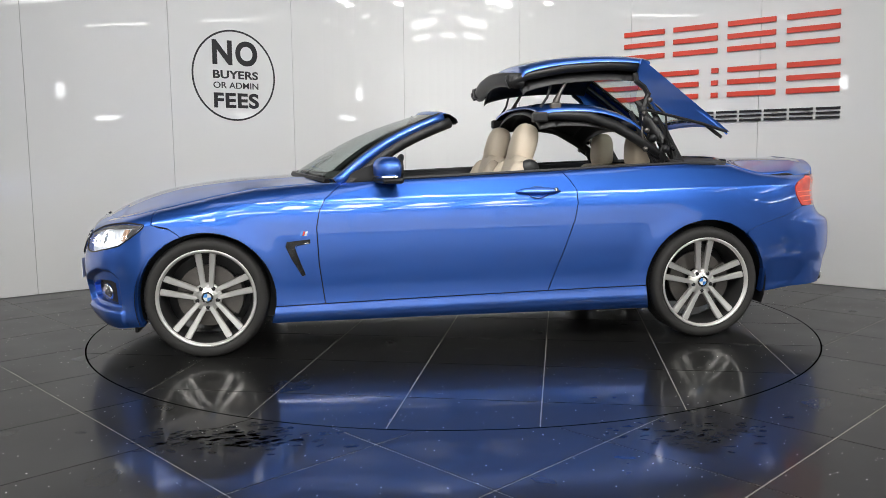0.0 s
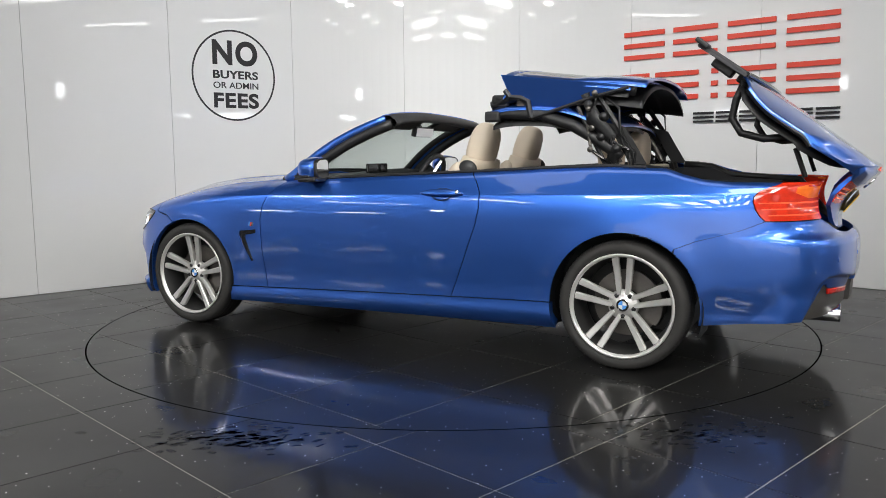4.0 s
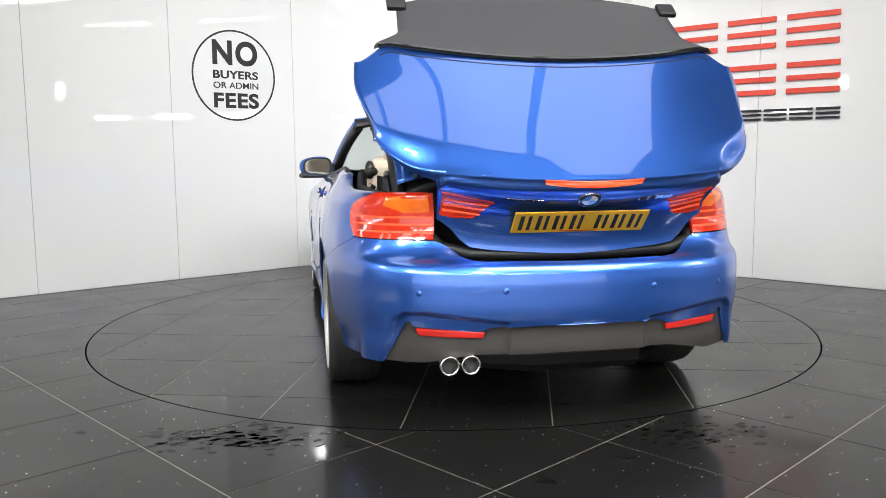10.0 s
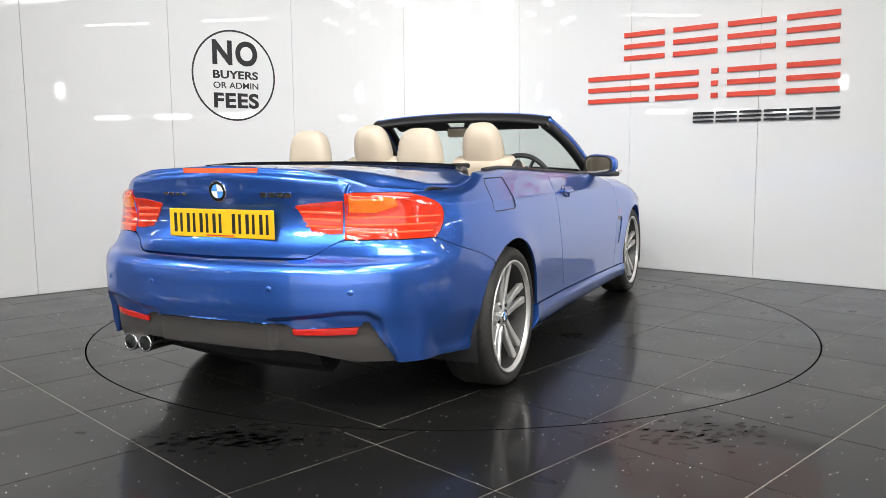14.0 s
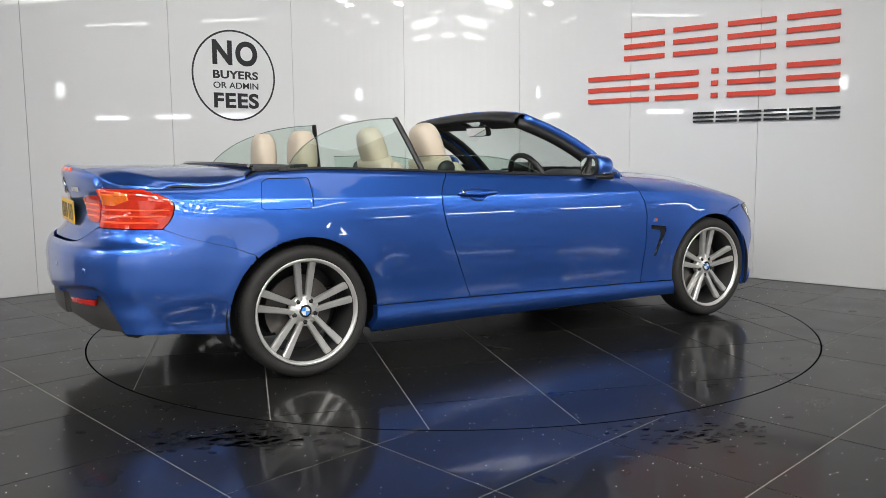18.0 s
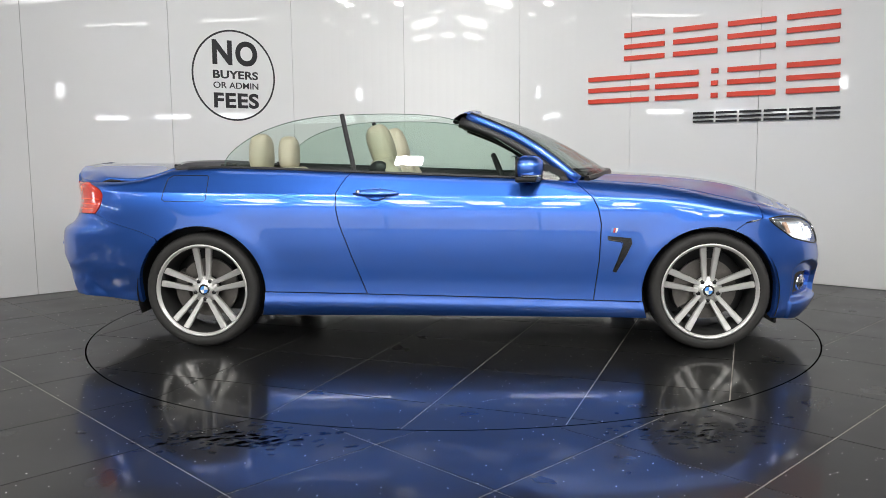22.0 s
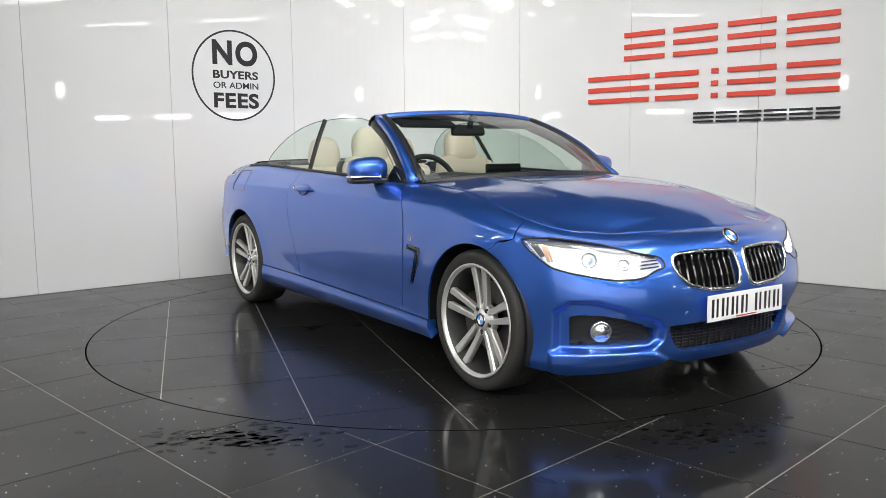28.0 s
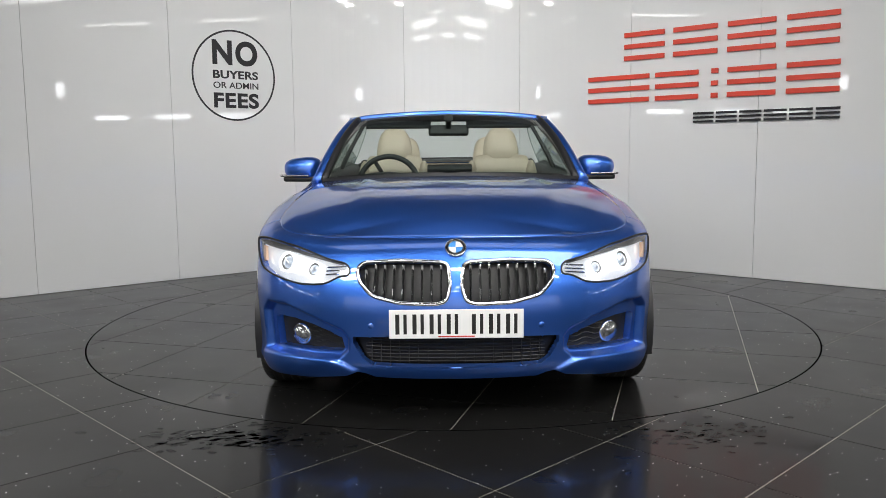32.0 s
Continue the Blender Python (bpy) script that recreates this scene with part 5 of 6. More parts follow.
cover = part("boot_cover", grid_mesh("boot_cover", cover_fn, 14, 30, FABRIC, 0.016), None, boot_lid, "dark grey folding boot cover")
part("cover_trim", tube([tuple(Vector(cover_fn(0.0, v)) + Vector((-.006, 0, -.001))) for v in np.linspace(.01, .99, 30)], .011, 6), GLOSS_BLACK, boot_lid, "gloss black strip")
for sg in (1, -1):
    part("cover_tab", box(-1.36, -1.285, sg * .60 - .04, sg * .60 + .04, 1.01, 1.035, .008), BLACK, boot_lid)
    hoop = [(-1.60, sg * .62, .99), (-1.62, sg * .60, .90), (-1.66, sg * .60, .82), (-1.74, sg * .61, .79), (-1.84, sg * .62, .83), (-1.92, sg * .63, .90)]
    part("lid_arm", tube(hoop, .018, 8), BLACK, boot_lid, "black lid lift arm", True)
    part("lid_latch", box(-1.52, -1.40, sg * .5 - .03, sg * .5 + .03, .96, 1.02, .01), BLACK, boot_lid)
    part("lid_strut", tube([(-1.98, sg * .60, .88), (-2.10, sg * .58, .80)], .012, 8), BLACK, boot_lid)


# ---- folding hardtop in three sections ----
def crown_panel(profile, half, crown, name, mat, parent, under=.05, label="", n=30):
    """A roof section: its side profile (x, z) swept across, higher in the middle, with a dark lining below."""
    p = spline(profile, 8)

    def fn(u, v, drop=0.0, k=1.0):
        q = p[min(len(p) - 1, int(round(u * (len(p) - 1))))]
        w = 2 * v - 1
        return (q[0], half * k * math.copysign(abs(w) ** .9, w), q[1] + crown * (1 - w * w) - .02 * abs(w) ** 8 - drop)
    ob = part(name, grid_mesh(name, fn, len(p) - 1, n, mat, .015), None, parent, label)
    part("lining", grid_mesh("lining", lambda u, v: fn(.02 + .96 * u, v, under * (0.35 + .65 * abs(2 * v - 1) ** 2), .965), len(p) - 1, n, BLACK, .02), None, ob, "black roof lining")
    return ob


SIDE = Matrix(((1, 0, 0, 0), (0, 0, 1, 0), (0, 1, 0, 0), (0, 0, 0, 1)))
roof_front = crown_panel(((-.58, 1.405), (-.62, 1.434), (-.78, 1.462), (-1.0, 1.472), (-1.20, 1.465), (-1.36, 1.445)), .60, .045, "roof_front", PAINT, car, .10, "blue front roof section")
for sg in (1, -1):
    part("roof_latch", box(-.60, -.50, sg * .53 - .05, sg * .53 + .05, 1.325, 1.40, .015), BLACK, roof_front)
    part("roof_side_rail", tube([(-.50, sg * .55, 1.34), (-.62, sg * .565, 1.385), (-.85, sg * .57, 1.415), (-1.10, sg * .57, 1.42), (-1.30, sg * .57, 1.40)], .030, 8), BLACK, roof_front, "", True)
part("roof_nose", tube([(-.53 - .03 * w * w, .58 * w, 1.35 + .05 * (1 - w * w)) for w in np.linspace(-1, 1, 17)], .045, 10), BLACK, roof_front, "black front roof edge", True)
roof_middle = crown_panel(((-.50, 1.325), (-.62, 1.345), (-.80, 1.345), (-.95, 1.322), (-1.08, 1.272), (-1.17, 1.205)), .60, .04, "roof_middle", PAINT, car, .08, "blue middle roof section")
for sg in (1, -1):
    part("roof_side_rail", tube([(-.50, sg * .57, 1.28), (-.60, sg * .575, 1.295), (-.80, sg * .58, 1.285), (-.98, sg * .585, 1.225), (-1.12, sg * .59, 1.145), (-1.24, sg * .60, 1.06)], [.018, .030, .033, .033, .031, .028], 8), BLACK, roof_middle, "", True)
    part("roof_knuckle", box(-.56, -.47, sg * .58 - .03, sg * .58 + .03, 1.25, 1.31, .012), BLACK, roof_middle)


def rear_fn(u, v, drop=0.0):
    w = 2 * v - 1
    return (-.68 - .70 * u, .615 * math.copysign(abs(w) ** .95, w), 1.492 - .085 * u + .055 * (1 - w * w) - .02 * abs(w) ** 6 - drop)


def rear_band(name, u0, u1, v0, v1, mat, parent, label="", drop=0.0, thick=.012, nu=12, nv=20):
    return part(name, grid_mesh(name, lambda u, v: rear_fn(u0 + (u1 - u0) * u, v0 + (v1 - v0) * v, drop), nu, nv, mat, thick), None, parent, label)


REAR_GLASS = glass_material("rear_window_glass", (0.66, 0.74, 0.70), 1.0)
roof_rear = rear_band("roof_rear", 0, .07, 0, 1, PAINT, car, "blue rear roof section with the rear window")
rear_band("roof_edge", .93, 1.0, 0, 1, PAINT, roof_rear)
rear_band("window_surround", .07, .12, .09, .91, GLOSS_BLACK, roof_rear, "", .002)
rear_band("window_surround", .89, .93, .09, .91, GLOSS_BLACK, roof_rear, "", .002)
rear_band("rear_window", .12, .89, .12, .88, REAR_GLASS, roof_rear, "clear rear window glass", .002, 0)
for v0, v1, w0, w1 in ((0, .09, .09, .12), (.91, 1, .88, .91)):
    rear_band("roof_side", .07, .93, v0, v1, PAINT, roof_rear, "", 0, .012, 12, 6)
    rear_band("window_surround", .07, .93, w0, w1, GLOSS_BLACK, roof_rear, "", .002, .012, 12, 3)
    rear_band("side_lining", .02, .98, max(.015, v0), min(.985, v1), BLACK, roof_rear, "black roof lining", .035, .02, 12, 6)
# the pillar panels lean inwards towards their lower edge
LEAN = {q: Matrix(((1, 0, 0, 0), (0, 1, .30 * q, -.30 * 1.45 * q), (0, 0, 1, 0), (0, 0, 0, 1))) for q in (1, -1)}
for sg in (1, -1):
    tri = [(-.675, 1.482), (-1.385, 1.400), (-1.20, 1.362), (-1.02, 1.308), (-.845, 1.258), (-.835, 1.30), (-.815, 1.345), (-.775, 1.365), (-.715, 1.372)]
    part("quarter_pillar", prism(tri, sg * .605, sg * .628, LEAN[sg] @ SIDE), PAINT, roof_rear, "blue rear roof pillar")
    part("pillar_seal", tube([(x, sg * .606, z) for x, z in ((-.69, 1.40), (-.72, 1.362), (-.78, 1.355), (-.822, 1.335), (-.842, 1.25))], .017, 6), BLACK, roof_rear)
    part("pillar_edge", tube([(x, sg * .612, z) for x, z in ((-1.37, 1.392), (-1.20, 1.352), (-1.02, 1.298), (-.85, 1.246))], .010, 6), BLACK, roof_rear)

# bright hinge links that lie between the front and middle sections
roof_hinges = []
for sg in (1, -1):
    hinge = part("roof_hinge", tube([(0, sg * .55, 0), (-.005, sg * .552, .03), (-.025, sg * .552, .075), (-.055, sg * .55, .125), (-.065, sg * .55, .14)], [.024, .02, .011, .010, .007], 8), STEEL, car, "bare metal roof hinge link", True)
    part("hinge_block", box(-.03, .035, sg * .555 - .02, sg * .555 + .02, -.03, .015, .008), STEEL, hinge)
    part("roof_strut", tube([(.09, sg * .54, -.01), (.05, sg * .545, .05), (.03, sg * .545, .12)], .008, 6), BLACK, hinge)
    roof_hinges.append(hinge)

# the linkage arms between roof and body, each a rigid piece from its foot at the origin up to its head
roof_arms = []
for sg in (1, -1):
    main = part("roof_arm", tube([(0, sg * .60, 0), (.02, sg * .605, .10), (-.02, sg * .60, .22), (.03, sg * .595, .34), (.02, sg * .59, .48)], [.035, .04, .032, .045, .03], 8), BLACK, car, "black roof hinge arm", True)
    part("roof_link", tube([(.06, sg * .58, .02), (.07, sg * .585, .2), (.09, sg * .58, .44)], .014, 6), BLACK, main)
    part("roof_link", tube([(-.06, sg * .57, .0), (-.07, sg * .575, .25), (-.03, sg * .57, .46)], .016, 6), BLACK, main)
    part("roof_cylinder", tube([(.0, sg * .545, .08), (.04, sg * .545, .36)], .017, 8), STEEL, main)
    for k in range(5):
        v, f = lathe([(0, .03), (.022, .026), (.026, 0), (.022, -.02)], 12, "y")
        part("roof_joint", mesh_from("roof_joint", [(q[0] + .025 * (-1) ** k, sg * (.60 + q[1]), q[2] + .06 + .09 * k) for q in v], f, BLACK), None, main)
    for k, (x0, z0, x1, z1) in enumerate(((-.02, .05, .10, .20), (.10, .20, .03, .40), (-.08, .12, .05, .30), (.05, .30, -.03, .46))):
        part("roof_link", tube([(x0, sg * (.62 - .012 * k), z0), ((x0 + x1) / 2 + .012, sg * (.622 - .012 * k), (z0 + z1) / 2), (x1, sg * (.62 - .012 * k), z1)], .009, 6), STEEL if k == 1 else GLOSS_BLACK, main)
        v, f = lathe([(0, .012), (.014, .011), (.017, 0), (.014, -.008)], 12, "y")
        part("roof_joint", mesh_from("roof_joint", [(q[0] + x1, sg * (.622 + q[1]), q[2] + z1) for q in v], f, STEEL), None, main)
    part("roof_hose", tube([(-.04, sg * .58, .0), (-.10, sg * .585, .10), (-.07, sg * .59, .22), (-.11, sg * .585, .34), (-.05, sg * .58, .46)], .007, 6), BLACK, main, "", True)
    part("roof_flap", prism([(-.13, .02), (-.05, .05), (-.02, .30), (-.10, .24)], sg * .55, sg * .56, SIDE), BLACK, main)
    roof_arms.append(main)

# ---- side windows that rise late in the clip ----
GLASS_EDGE = material("glass_edge", (0.10, 0.16, 0.13), 0.2)
door_windows, rear_windows = [], []
for sg in (1, -1):
    def pane(outline, name, label, sg=sg):
        """Glass between the belt and its upper edge, leaning inwards."""
        lo, hi = outline

        def fn(u, v):
            x0, z0 = lo[0][0] + (lo[1][0] - lo[0][0]) * u, lo[0][1] + (lo[1][1] - lo[0][1]) * u
            k = u * (len(hi) - 1)
            i = min(int(k), len(hi) - 2)
            f = k - i
            x1, z1 = hi[i][0] + (hi[i + 1][0] - hi[i][0]) * f, hi[i][1] + (hi[i + 1][1] - hi[i][1]) * f
            x, z = x0 + (x1 - x0) * v, z0 + (z1 - z0) * v
            return (x, sg * (.775 - .40 * (z - .93) - .25 * (z - .93) ** 2), z)
        glass = part(name, grid_mesh(name, fn, 32, 12, SIDE_GLASS, 0), None, car, label)
        part("glass_edge", tube([fn(u, 1.0) for u in np.linspace(0, 1, 33)], .0022, 5), GLASS_EDGE, glass)
        return glass
    hi = [tuple(q) for q in spline(((-.625, 1.308), (-.40, 1.312), (-.167, 1.303), (.01, 1.272), (.20, 1.19), (.42, 1.055), (.60, .945)), 6)]
    door_windows.append(pane((((-.52, .92), (.61, .90)), hi), "door_window", "green-tinted frameless door window"))
    hi = [tuple(q) for q in spline(((-1.30, .99), (-1.285, 1.08), (-1.16, 1.186), (-.983, 1.26), (-.80, 1.297), (-.655, 1.309)), 6)]
    rear_windows.append(pane((((-1.30, .97), (-.545, .93)), hi), "quarter_window", "green-tinted rear quarter window"))
    pts = [Vector((x, sg * (.778 - .40 * (z - .93) - .25 * (z - .93) ** 2), z)) for x, z in ((-.535, .93), (-.565, 1.05), (-.605, 1.18), (-.643, 1.309))]
    part("window_edge", tube(pts, .015, 6), BLACK, rear_windows[-1], "black window edge strip")

# ---- signs on the wall ----
def wall_hit(az):
    """Metres along the wall, from its middle, seen from the eye at that bearing in degrees to the right."""
    lo, hi = -6.0, 6.0
    for _ in range(40):
        mid = (lo + hi) / 2
        q, _n = wall_plan(mid)
        if math.degrees(math.atan2(q.x - EYE.x, q.y - EYE.y)) < az:
            lo = mid
        else:
            hi = mid
    return lo


def wall_pose(s, z, lift=0.0):
    q, n = wall_plan(s)
    right = Vector((-n.y, n.x, 0))
    if right.x < 0:
        right = -right
    m = Matrix((right, Vector((0, 0, 1)), Vector((n.x, n.y, 0)))).transposed().to_4x4()
    m.translation = Vector((q.x + n.x * lift, q.y + n.y * lift, z))
    return m


def wall_text(body, size, m, mat, parent, squeeze=1.0, bold=0.0):
    cu = bpy.data.curves.new("wording", "FONT")
    cu.body, cu.size, cu.align_x, cu.align_y, cu.extrude, cu.offset = body, size, "CENTER", "CENTER", 0.002, bold
    cu.space_character = 1.0 + 14 * bold
    tmp = bpy.data.objects.new("wording", cu)
    scene.collection.objects.link(tmp)
    dg = bpy.context.evaluated_depsgraph_get()
    me = bpy.data.meshes.new_from_object(tmp.evaluated_get(dg))
    bpy.data.objects.remove(tmp)
    xs = [v.co.x for v in me.vertices]
    k = squeeze / (max(xs) - min(xs))
    mid = (max(xs) + min(xs)) / 2
    me.transform(m @ Matrix.Diagonal((k, 1, 1, 1)) @ Matrix.Translation((-mid, 0, 0)))
    me.materials.clear()
    me.materials.append(mat)
    ob = new("wording", me)
    ob.parent = parent
    return ob


SIGN_S, SIGN_Z, SIGN_R = -2.258, 1.797, 0.397
m = wall_pose(SIGN_S, SIGN_Z, 0.002)
v, f = lathe([(SIGN_R - .010, 0), (SIGN_R - .010, .002), (SIGN_R + .006, .002), (SIGN_R + .006, 0)], 96, "z")
sign = tagged(part("round_sign", mesh_from("round_sign", [m @ Vector(q) for q in v], f, SIGN_BLACK, False)), "black ring sign with no-fees wording on white wall", "sign")
for body, size, z, wide, bold in (("NO", .285, 1.985, .436, .011), ("BUYERS", .096, 1.800, .436, .003), ("OR ADMIN", .078, 1.706, .436, .0005), ("FEES", .178, 1.568, .436, .006)):
    wall_text(body, size, m @ Matrix.Translation((.012, z - SIGN_Z, 0)), SIGN_BLACK, sign, wide, bold)

# the dealer's sign: plain red and black bars standing proud of the wall
dealer = tagged(new("dealer_sign"), "raised red and black bar sign on the white wall", "sign")
ROWS = ((1.92, 2.172, .042, SIGN_RED, ((1.845, 2.241), (2.327, 2.727), (2.816, 3.216), (3.303, 3.705))), (1.542, 1.792, .042, SIGN_RED, ((1.47, 2.10), (2.162, 2.567), (2.684, 2.742), (2.825, 3.228), (3.314, 3.72))), (1.333, 1.424, .019, SIGN_BLACK, tuple((2.53 + .2045 * i, 2.53 + .2045 * i + .18) for i in range(6))))
for z0, z1, w, mat, slots in ROWS:
    for s0, s1 in slots:
        for k in range(3):
            z = z0 + (z1 - z0 - w) * k / 2
            vs, fs = wall_strip(s0, s1, z, z + w, 0.004, 0.022, 4)
            part("bar", mesh_from("bar", vs, fs, mat, False), None, dealer)


# ---- marks on the floor ----
def smear(rng, cx, cy, spread_x, spread_y, n, long, thin, mat, name, label):
    """Many thin, ragged streaks lying together on the tiles."""
    bm = bmesh.new()
    for _ in range(n):
        x, y = rng.gauss(cx, spread_x), rng.gauss(cy, spread_y)
        if math.hypot(x, y) < RING + .03:
            continue
        a, ln, w = rng.gauss(.25, .35), long * rng.uniform(.4, 1.3), thin * rng.uniform(.4, 1.4)
        ring = []
        for k in range(18):
            t = 2 * math.pi * k / 18
            r = 1 + .35 * math.sin(3 * t + rng.uniform(0, 6)) * rng.random()
            px, py = ln * math.cos(t) * r, w * math.sin(t) * r
            ring.append(bm.verts.new((x + px * math.cos(a) - py * math.sin(a), y + px * math.sin(a) + py * math.cos(a), .0006)))
        bm.faces.new(ring)
    return tagged(part(name, bm, mat), label, "floor mark", kind="stuff")


rng = random.Random(5)
DAMP = material("damp_film", (0.008, 0.008, 0.008), 0.26, spec=0.1, grain=0.3, scale=40)
smear(rng, -0.84, -2.30, .17, .075, 150, .024, .010, DAMP, "damp_marks", "dark damp blotches drying on the black tiles")
smear(rng, 0.95, -2.28, .16, .07, 90, .022, .009, DAMP, "damp_marks", "dark damp blotches drying on the black tiles")

# ---- lamps under the dark roof ----
SIDE_GLOW = material("window_daylight", (0.95, 0.98, 1.0), 0.3, emit=30.0)
# dim even glow of the added fill panes on the front wall
FRONT_FILL = material("front_fill_glow", (0.98, 0.985, 0.97), 0.3, emit=1.5)
HOUSING = material("lamp_housing", (0.5, 0.5, 0.5), 0.5)


SOFT_WHITE = material("light_box_diffuser", (1.0, 0.98, 0.94), 0.5, emit=13.0)


def ceiling_lamp(x, y, sx, sy, watts, label, mat=LAMP_WHITE):
    lamp = tagged(new("ceiling_lamp"), label, "ceiling lamp", group="ceiling lamps")
    lamp.location = (x, y, ROOM_H - 0.10)
    part("housing", box(-sx / 2 - .03, sx / 2 + .03, -sy / 2 - .03, sy / 2 + .03, 0.0, 0.1), HOUSING, lamp)
    part("diffuser", box(-sx / 2, sx / 2, -sy / 2, sy / 2, -0.02, -0.001), mat, lamp)
    if watts:
        area_lamp("lamp_light", x, y, ROOM_H - 0.13, sx, sy, watts, (x, y, 0))


for x, y, watts in ((-4.6, -6.6, 170), (-2.2, -7.2, 170), (0.6, -7.2, 170), (4.6, -7.4, 170)):
    ceiling_lamp(x, y, 1.3, 0.3, watts, "oblong white lamp under the dark roof")
ceiling_lamp(-4.5, -7.4, 2.4, 0.8, 150, "broad white light box under the dark roof")
ceiling_lamp(2.6, -5.05, 4.4, 2.2, 0, "broad white light box under the dark roof", SOFT_WHITE)
ROOFLIGHT = material("rooflight_sheet", (0.95, 0.98, 1.0), 0.6, emit=2.0)
rooflight = tagged(new("rooflight"), "pale translucent rooflight sheet in the dark roof", "rooflight")
rooflight.location = (0, -1.5, ROOM_H - 0.03)
part("sheet", box(-2.6, 2.6, -.95, .95, -0.01, 0.0), ROOFLIGHT, rooflight)
for x in (-2.64, -1.3, 0, 1.3, 2.64):
    part("rooflight_bar", box(x - .05, x + .05, -1.0, 1.0, -.03, .02), HOUSING, rooflight)
# unseen glowing panes added on the front wall behind the camera, soft frontal fill
for k in range(8):
    x = -12.25 + 3.5 * k
    fill_pane = tagged(part("window_%d" % (k + 21), box(x - 1.72, x + 1.72, HALL_Y + .004, HALL_Y + .03, .10, 4.5), FRONT_FILL), "tall evenly glowing pane added on the unseen front wall as soft frontal light", "window", kind="structure")
    part("window_frame", box(x - 1.775, x - 1.725, HALL_Y, HALL_Y + .08, .05, 4.6), HOUSING, fill_pane)
    part("window_sill", box(x - 1.72, x + 1.72, HALL_Y, HALL_Y + .08, .03, .098), HOUSING, fill_pane)
for x in (-12.0, -8.5, 8.5, 12.0):
    for y in (-7.5, -4.0, -0.5):
        ceiling_lamp(x, y, 0.2, 1.9, 260 if abs(x) < 9 and y == -4.0 else 0, "long white ceiling lamp under the dark roof")
for x, y in ((-4.5, -8.6), (-4.5, -10.4), (-1.5, -8.6), (-1.5, -10.4), (1.5, -9.6), (4.5, -9.6)):
    ceiling_lamp(x, y, 1.5, 0.16, 0, "long white ceiling lamp under the dark roof")
for k in range(8):
    ceiling_lamp(-4.2 + 1.2 * k, -11.2, 0.55, 1.3, 0, "oblong white lamp panel under the dark roof")
for k in range(7):
    ceiling_lamp(-5.4 + 1.8 * k, -13.8, 1.1, 0.9, 0, "oblong white lamp panel under the dark roof")
# two unseen spot heads, added to wash the bend of the wall with light
for x in (-0.9, 0.9):
    at, aim = Vector((x, -3.6, 4.35)), Vector((x * .5, 3.6, 1.75))
    head = tagged(new("spotlight"), "unseen tilted spot head added to brighten the wall's bend", "spotlight", group="spot heads")
    head.matrix_basis = look(at, aim)
    part("lamp_body", box(-.16, .16, -.16, .16, 0.01, 0.16, .02), HOUSING, head)
    part("hanger", tube([(0, 0, .15), tuple(head.matrix_basis.inverted() @ Vector((x, -3.6, ROOM_H)))], .012, 8), HOUSING, head)
    area_lamp("spot_light", *at, 0.3, 0.3, 46, aim).data.spread = radians(75)
# narrow glowing strips added on the unseen side walls to give bright reflections
for k in range(12):
    sx, y = (-1) ** k, -9.0 + 2.0 * (k // 2)
    x = sx * (HALL_W - .02)
    tagged(part("window_%d" % (k + 1), box(x - .015, x + .015, y - .55, y + .55, 2.20, 2.33), SIDE_GLOW), "narrow glowing strip added on the unseen side wall for reflections", "window", kind="structure")
for sx in (-1, 1):
    x = sx * (HALL_W - .02)
    tagged(part("window_%d" % (15 + sx), box(x - .015, x + .015, -10.85, -10.58, 2.95, 3.35), SIDE_GLOW), "small upright daylight window in the side wall", "window", kind="structure")


# ---- movement ----
def turn_pose(t, dx=0.0, dy=0.0):
    a = radians(float(np.interp(t, TURN_T, TURN_A)))
    return Matrix.Rotation(a, 4, "Z") @ Matrix.Translation((dx, dy, 0))


TURN_T = (0, 3, 6, 9, 13, 16, 19, 23, 28, 30, 31.5, 32)
TURN_A = (189.05, 162.83, 136.63, 110.26, 74.83, 48.44, 22.28, -12.03, -55.09, -72.55, -85.47, -89.19)


LID_TURN = ((0, 0), (1.7, 0), (2.0, 5.5), (2.5, 12.5), (3.0, 21), (3.5, 29.5), (4.0, 37.5), (4.5, 43.5), (5.0, 45), (10.8, 45), (11.0, 44), (11.5, 39), (12.0, 29), (12.5, 19), (13.0, 8.5), (13.45, 0), (32, 0))


def lid_pose(deg):
    k = deg / 45
    at = Vector((-2.33 - .22 * k, 0, 1.02 - .035 * k))
    return Matrix.Translation(at) @ Matrix.Rotation(radians(-deg), 4, "Y") @ Matrix.Translation((2.33, 0, -1.02))


def swing(x0, z0, x1, z1, deg):
    """Carries the point (x0, z0) of a roof section to (x1, z1), its front turned up by deg."""
    return Matrix.Translation((x1, 0, z1)) @ Matrix.Rotation(radians(-deg), 4, "Y") @ Matrix.Translation((-x0, 0, -z0))


# how the folded stack travels: seconds, the place of one corner, and its tilt
STACK = ((3.0, -.85, 1.258, 0), (4.0, -.835, 1.28, .5), (5.0, -.825, 1.305, 1.5), (5.5, -.83, 1.335, 3), (6.0, -.885, 1.395, 5.5), (6.5, -.96, 1.45, 8.5), (7.0, -1.037, 1.491, 11), (7.5, -1.11, 1.50, 12), (8.0, -1.178, 1.490, 13), (8.5, -1.21, 1.45, 14), (9.0, -1.225, 1.385, 14), (9.5, -1.28, 1.28, 13), (10.0, -1.38, 1.12, 10), (10.5, -1.50, .92, 5), (11.0, -1.60, .72, 1), (11.4, -1.64, .62, 0), (32, -1.64, .62, 0))
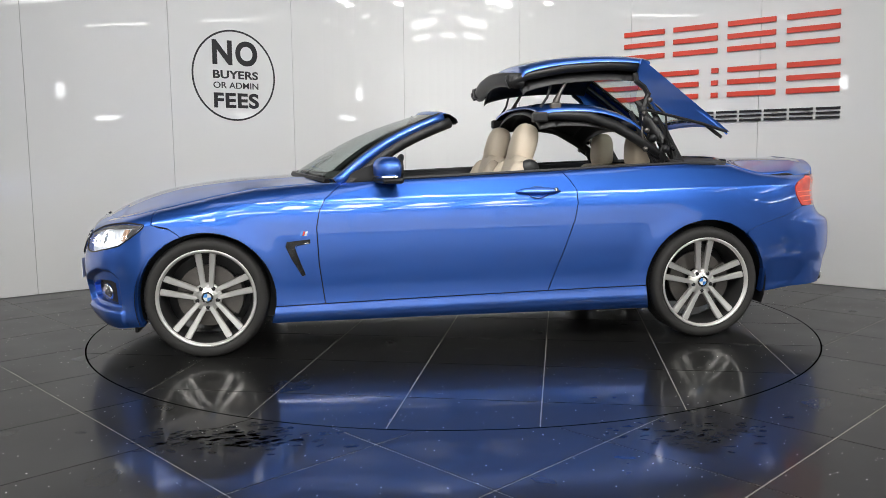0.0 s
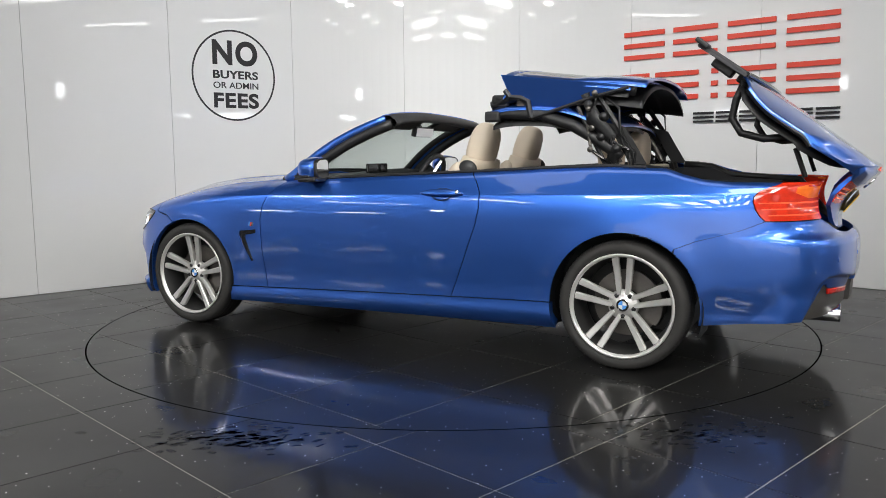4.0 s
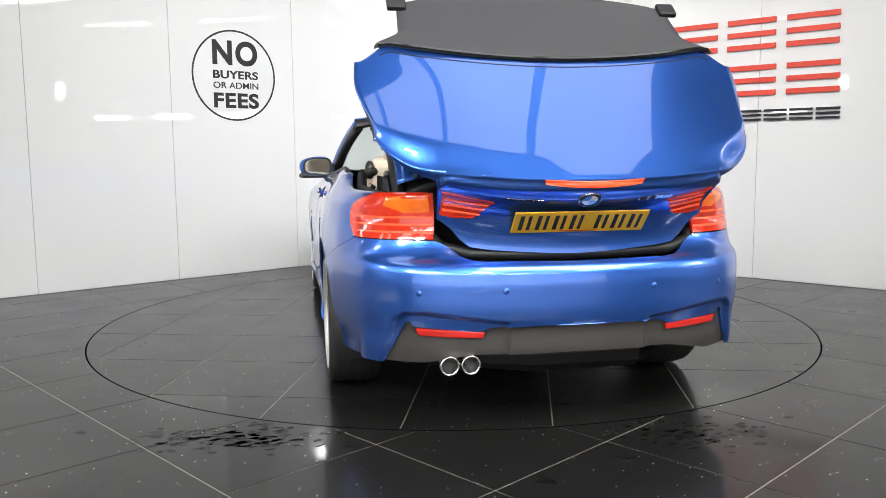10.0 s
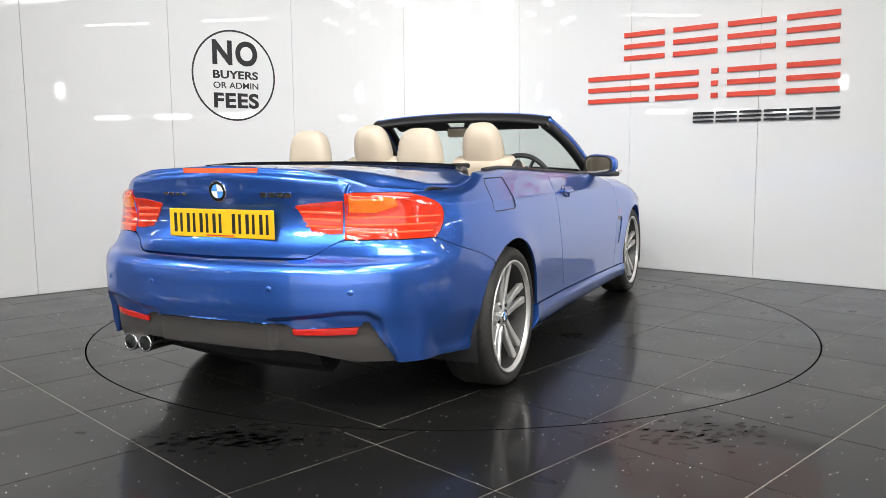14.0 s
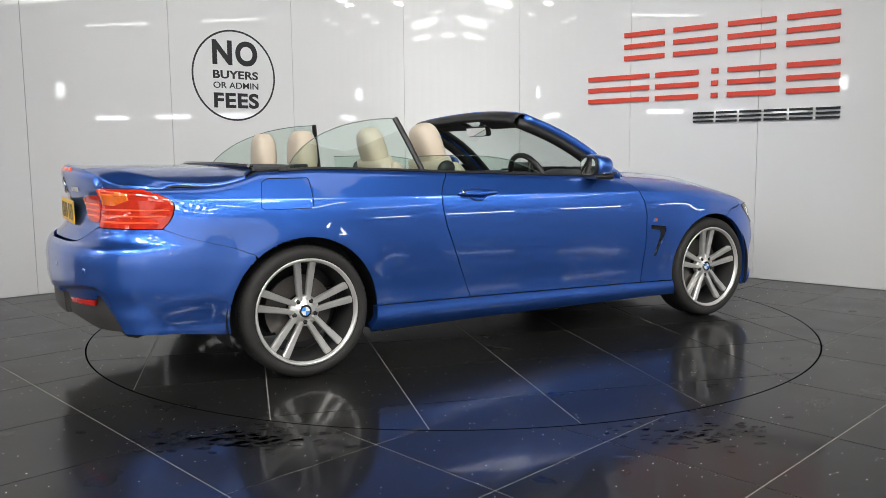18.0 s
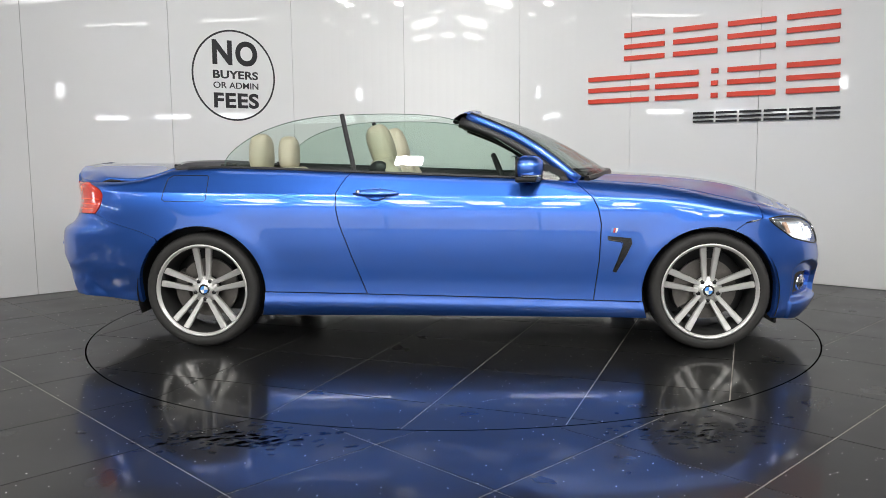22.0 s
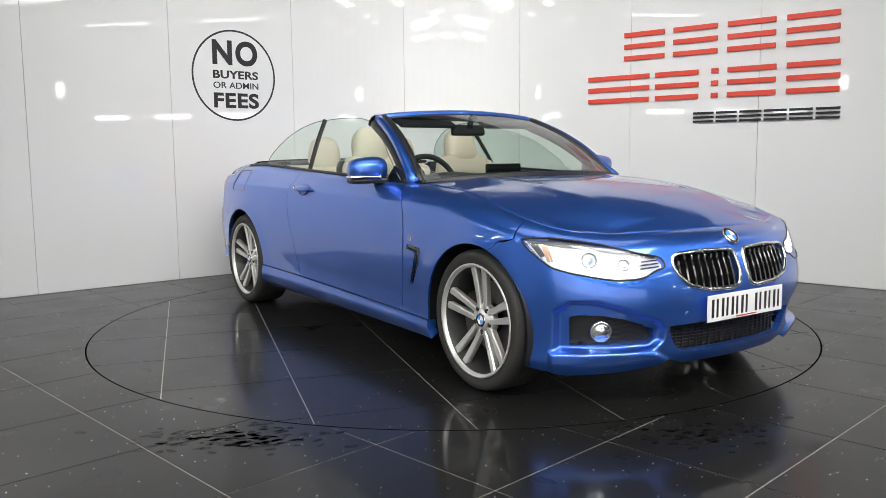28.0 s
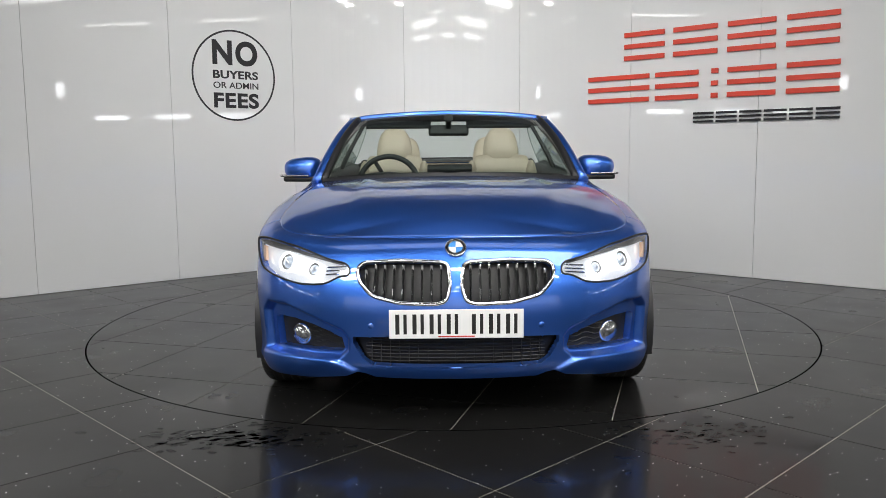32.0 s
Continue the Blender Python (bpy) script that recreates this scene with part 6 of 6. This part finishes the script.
ARM = ((0, -1.30, .95, -22), (3.0, -1.32, .95, -24), (4.5, -1.34, .95, -22), (5.5, -1.40, .97, -30), (6.0, -1.48, .96, -24), (7.0, -1.68, .94, -14), (8.0, -1.84, .94, -12), (9.0, -1.88, .84, -10), (10.0, -1.90, .62, -40), (11.0, -1.92, .48, -80), (11.4, -1.92, .48, -84), (32, -1.92, .48, -84))


def motions():
    times = [0.5 * k for k in range(65)]
    walk(turntable, [(t, turn_pose(t)) for t in times])
    walk(car, [(t, turn_pose(t, 0.0518, -0.0136)) for t in times])
    walk(boot_lid, [(t, lid_pose(d)) for t, d in LID_TURN])
    stack = [(t, swing(-.85, 1.258, x, z, d)) for t, x, z, d in STACK]
    tucked = [(t, Matrix.Translation((-.22 * float(smoothstep(t, 3.0, 5.2) * (1 - smoothstep(t, 9.3, 10.8))), 0, -.03 * float(smoothstep(t, 2.9, 4.5)))) @ m) for t, m in stack]
    walk(roof_middle, [(0, pose(.02, 0, .01))] + [(1.0, pose(-.01, 0, .025)), (2.0, pose(0, 0, .005))] + tucked)
    early = ((0, -.281, 1.592, -3), (.5, -.375, 1.565, -2), (1.0, -.464, 1.527, -1), (1.5, -.50, 1.478, -1), (2.0, -.54, 1.452, 0), (2.5, -.57, 1.446, 0))
    walk(roof_front, [(t, swing(-.62, 1.444, x - .03 - .11 * max(0, 1 - t / 2.0), z, d)) for t, x, z, d in early] + tucked)
    early = ((0, -1.117, 1.625, 30), (.5, -1.065, 1.69, 29), (1.0, -.993, 1.717, 26.5), (1.5, -.871, 1.695, 19.5), (2.0, -.759, 1.63, 12), (2.5, -.705, 1.535, 3))
    walk(roof_rear, [(t, swing(-.692, 1.492, x, z, d)) for t, x, z, d in early] + stack)
    for hinge in roof_hinges:
        walk(hinge, [(0, pose(-.60, 0, 1.36)), (1.0, pose(-.62, 0, 1.37, 0, -30, 0)), (2.0, pose(-.66, 0, 1.35, 0, -70, 0)), (2.9, pose(-.68, 0, 1.35, 0, -85, 0))] + [(t, m @ pose(-.68, 0, 1.35, 0, -85, 0)) for t, m in tucked])
    for arm in roof_arms:
        walk(arm, [(t, Matrix.Translation((x, 0, z)) @ Matrix.Rotation(radians(-d), 4, "Y")) for t, x, z, d in ARM])
    for pane in door_windows:
        walk(pane, [(0, pose(0, 0, -.40)), (17.3, pose(0, 0, -.40)), (18.0, pose(0, 0, -.24)), (19.0, pose(0, 0, -.07)), (19.6, pose(0, 0, 0)), (32, pose(0, 0, 0))])
    for pane in rear_windows:
        walk(pane, [(0, pose(-.12, 0, -.40)), (16.9, pose(-.12, 0, -.40)), (17.5, pose(-.10, 0, -.12)), (18.0, pose(-.12, 0, -.035)), (18.5, pose(-.08, 0, 0)), (20.0, pose(-.02, 0, 0)), (21.0, pose(0, 0, 0)), (32, pose(0, 0, 0))])


motions()
